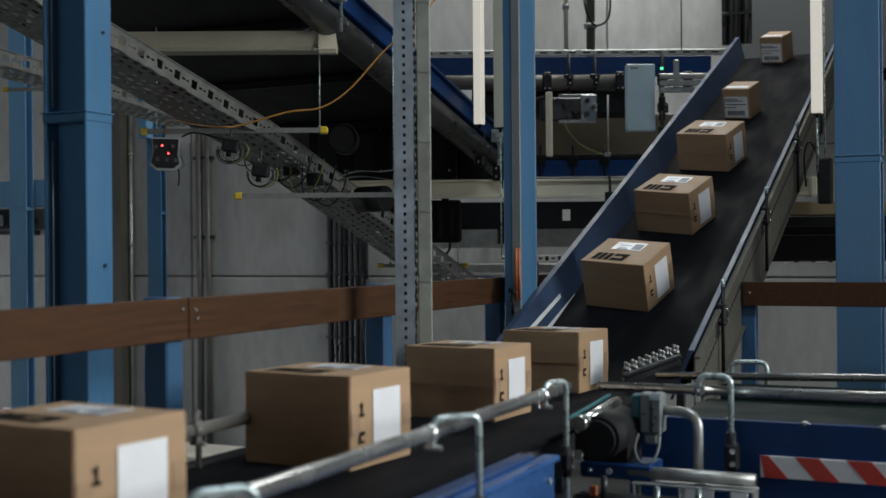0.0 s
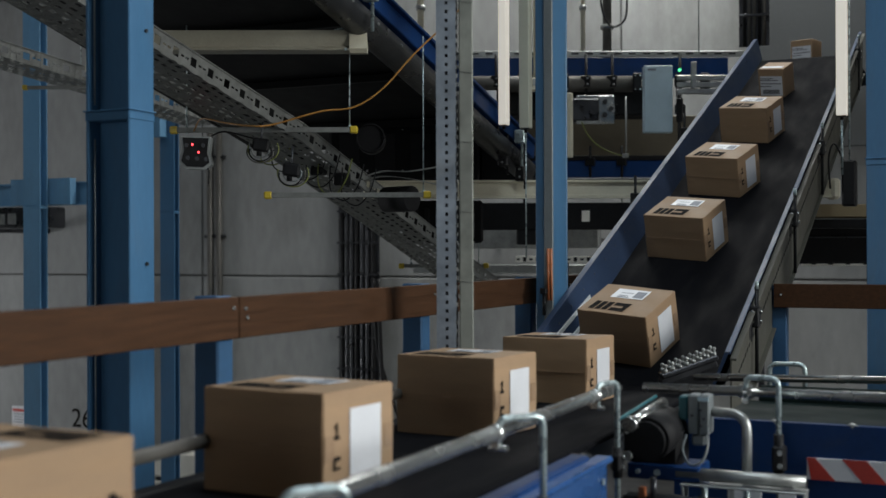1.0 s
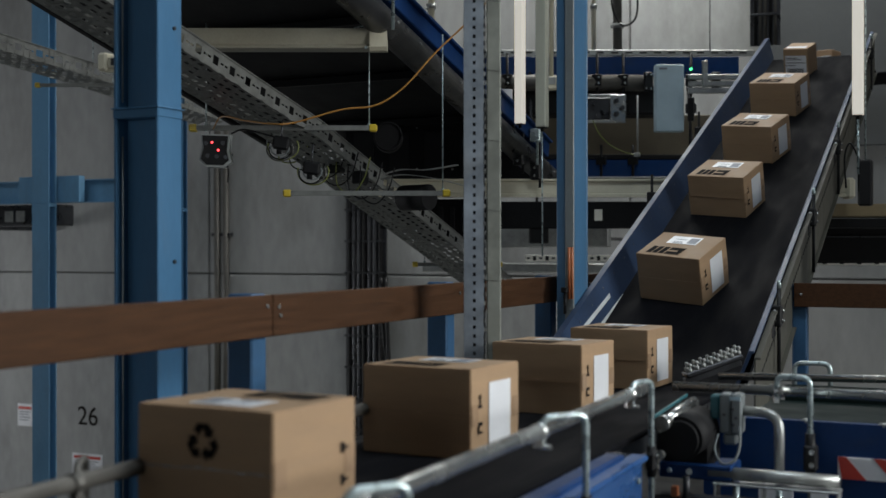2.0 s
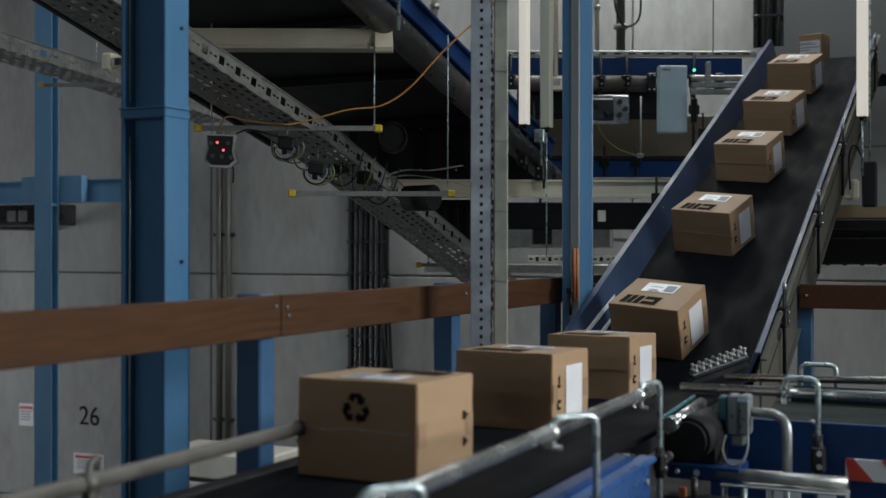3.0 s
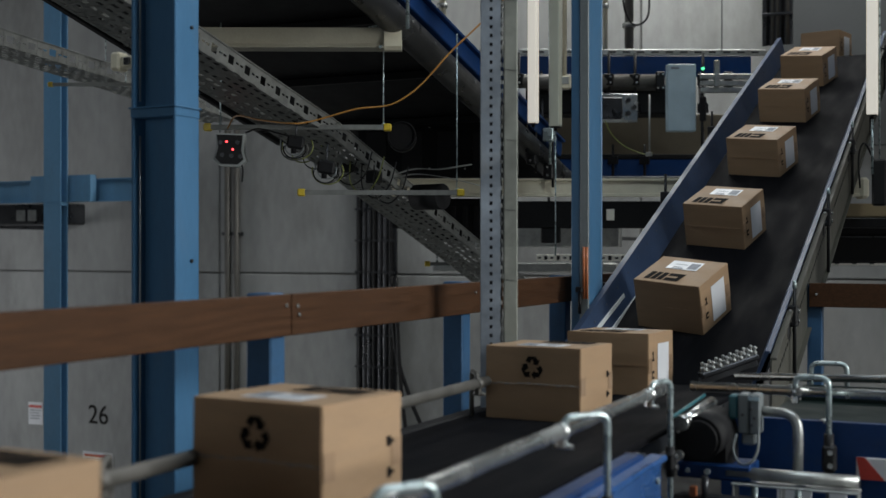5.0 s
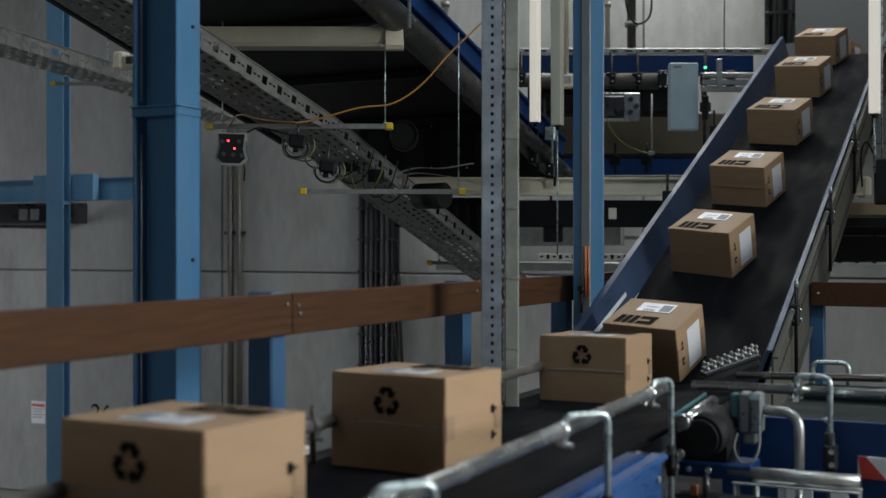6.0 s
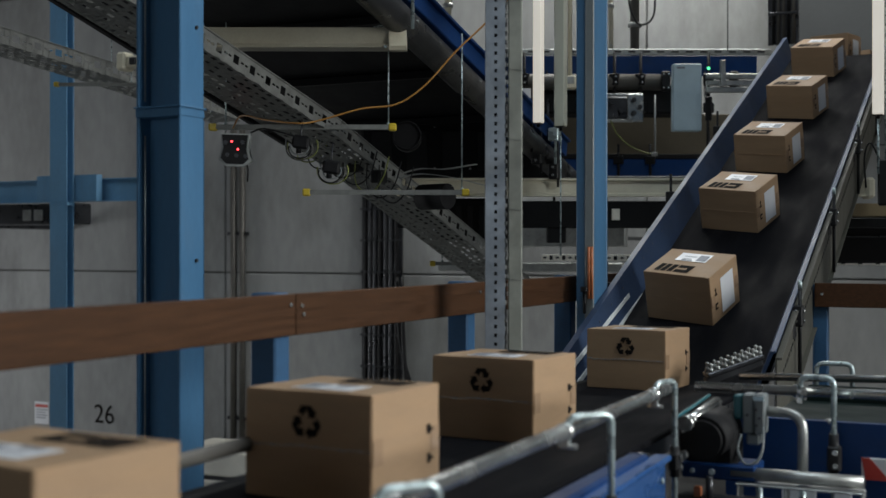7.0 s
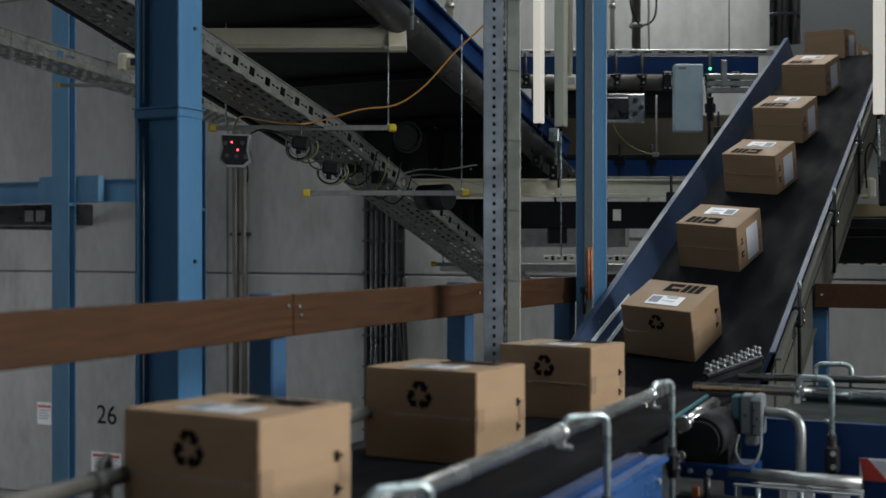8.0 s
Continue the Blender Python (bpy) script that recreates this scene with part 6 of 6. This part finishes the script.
def run_at(tau):
    if tau >= 8.0:
        return 7.225 + 0.742 * (tau - 8.0)
    for (a, sa), (b, sb) in zip(RUN, RUN[1:]):
        if tau <= b:
            return sa + (sb - sa) * (tau - a) / (b - a)


def parcel_pose(tau, kind, w, l, wob, late=0.0):
    """Both lower edges of the parcel lie on the belt line."""
    s = run_at(tau)
    s = run_at(tau - late * (1 - min(1, max(0, s - 5.0))))
    ya, za, xa = on_belt(s)
    yb, zb, xb = on_belt(s + w)
    pitch = math.atan2(zb - za, max(0.05, yb - ya))
    lift = REST
    if s < KINK < s + w:
        lift = 0.003
    k = min(1, max(0, (s - 5.2) / 0.9))
    yaw = radians(-4.0) * (1 - k) + radians(-13.5) * k + radians(wob)
    # the near right-hand foot keeps to one line along the belt
    c, n = math.cos(yaw), math.sin(yaw)
    x = -1.434 - (l / 2 * c + w / 2 * n) + (xa + xb) / 2
    back = -w / 2 - (l / 2 * n - w / 2 * c)
    if kind == 'B':
        yaw += math.pi
    m = Matrix.Translation((x, (ya + yb) / 2, (za + zb) / 2)) @ Matrix.Rotation(pitch, 4, 'X') @ Matrix.Translation((0, back, lift)) @ Matrix.Rotation(yaw, 4, 'Z')
    return m


PROTO = {'A': carton(LABEL_A), 'small': small_carton()}
MOVERS = []
first = {'A': True, 'small': True}
for k, (t0, kind) in enumerate(PARCELS):
    base = 'small' if kind == 'small' else 'A'
    m0 = parcel_pose(6.5 - t0, kind, W, 0.37 if kind == 'small' else L, 0)
    if first[base]:
        ob = PROTO[base]
        first[base] = False
    else:
        ob = copy_thing(PROTO[base], m0)
    if kind == 'B':
        ob["label"] = LABEL_B
    MOVERS.append((ob, t0, kind, (-1.5, 1.0, 0.5, -1.0, 1.5, -0.5, 0.8, -0.8, 0.0, 1.0, -1.0, 0.6, -0.4)[k]))


def motions():
    for ob, t0, kind, wob in MOVERS:
        l = 0.37 if kind == 'small' else L
        ob.rotation_mode = 'QUATERNION'
        late = {4.70: 0.12, 8.12: 0.09, 1.20: 0.15}.get(t0, 0.0)
        rows = [(0.2 * i, parcel_pose(0.2 * i + 6.5 - t0, kind, W if kind != 'small' else 0.24, l, wob, late)) for i in range(41)]
        walk(ob, rows)


motions()
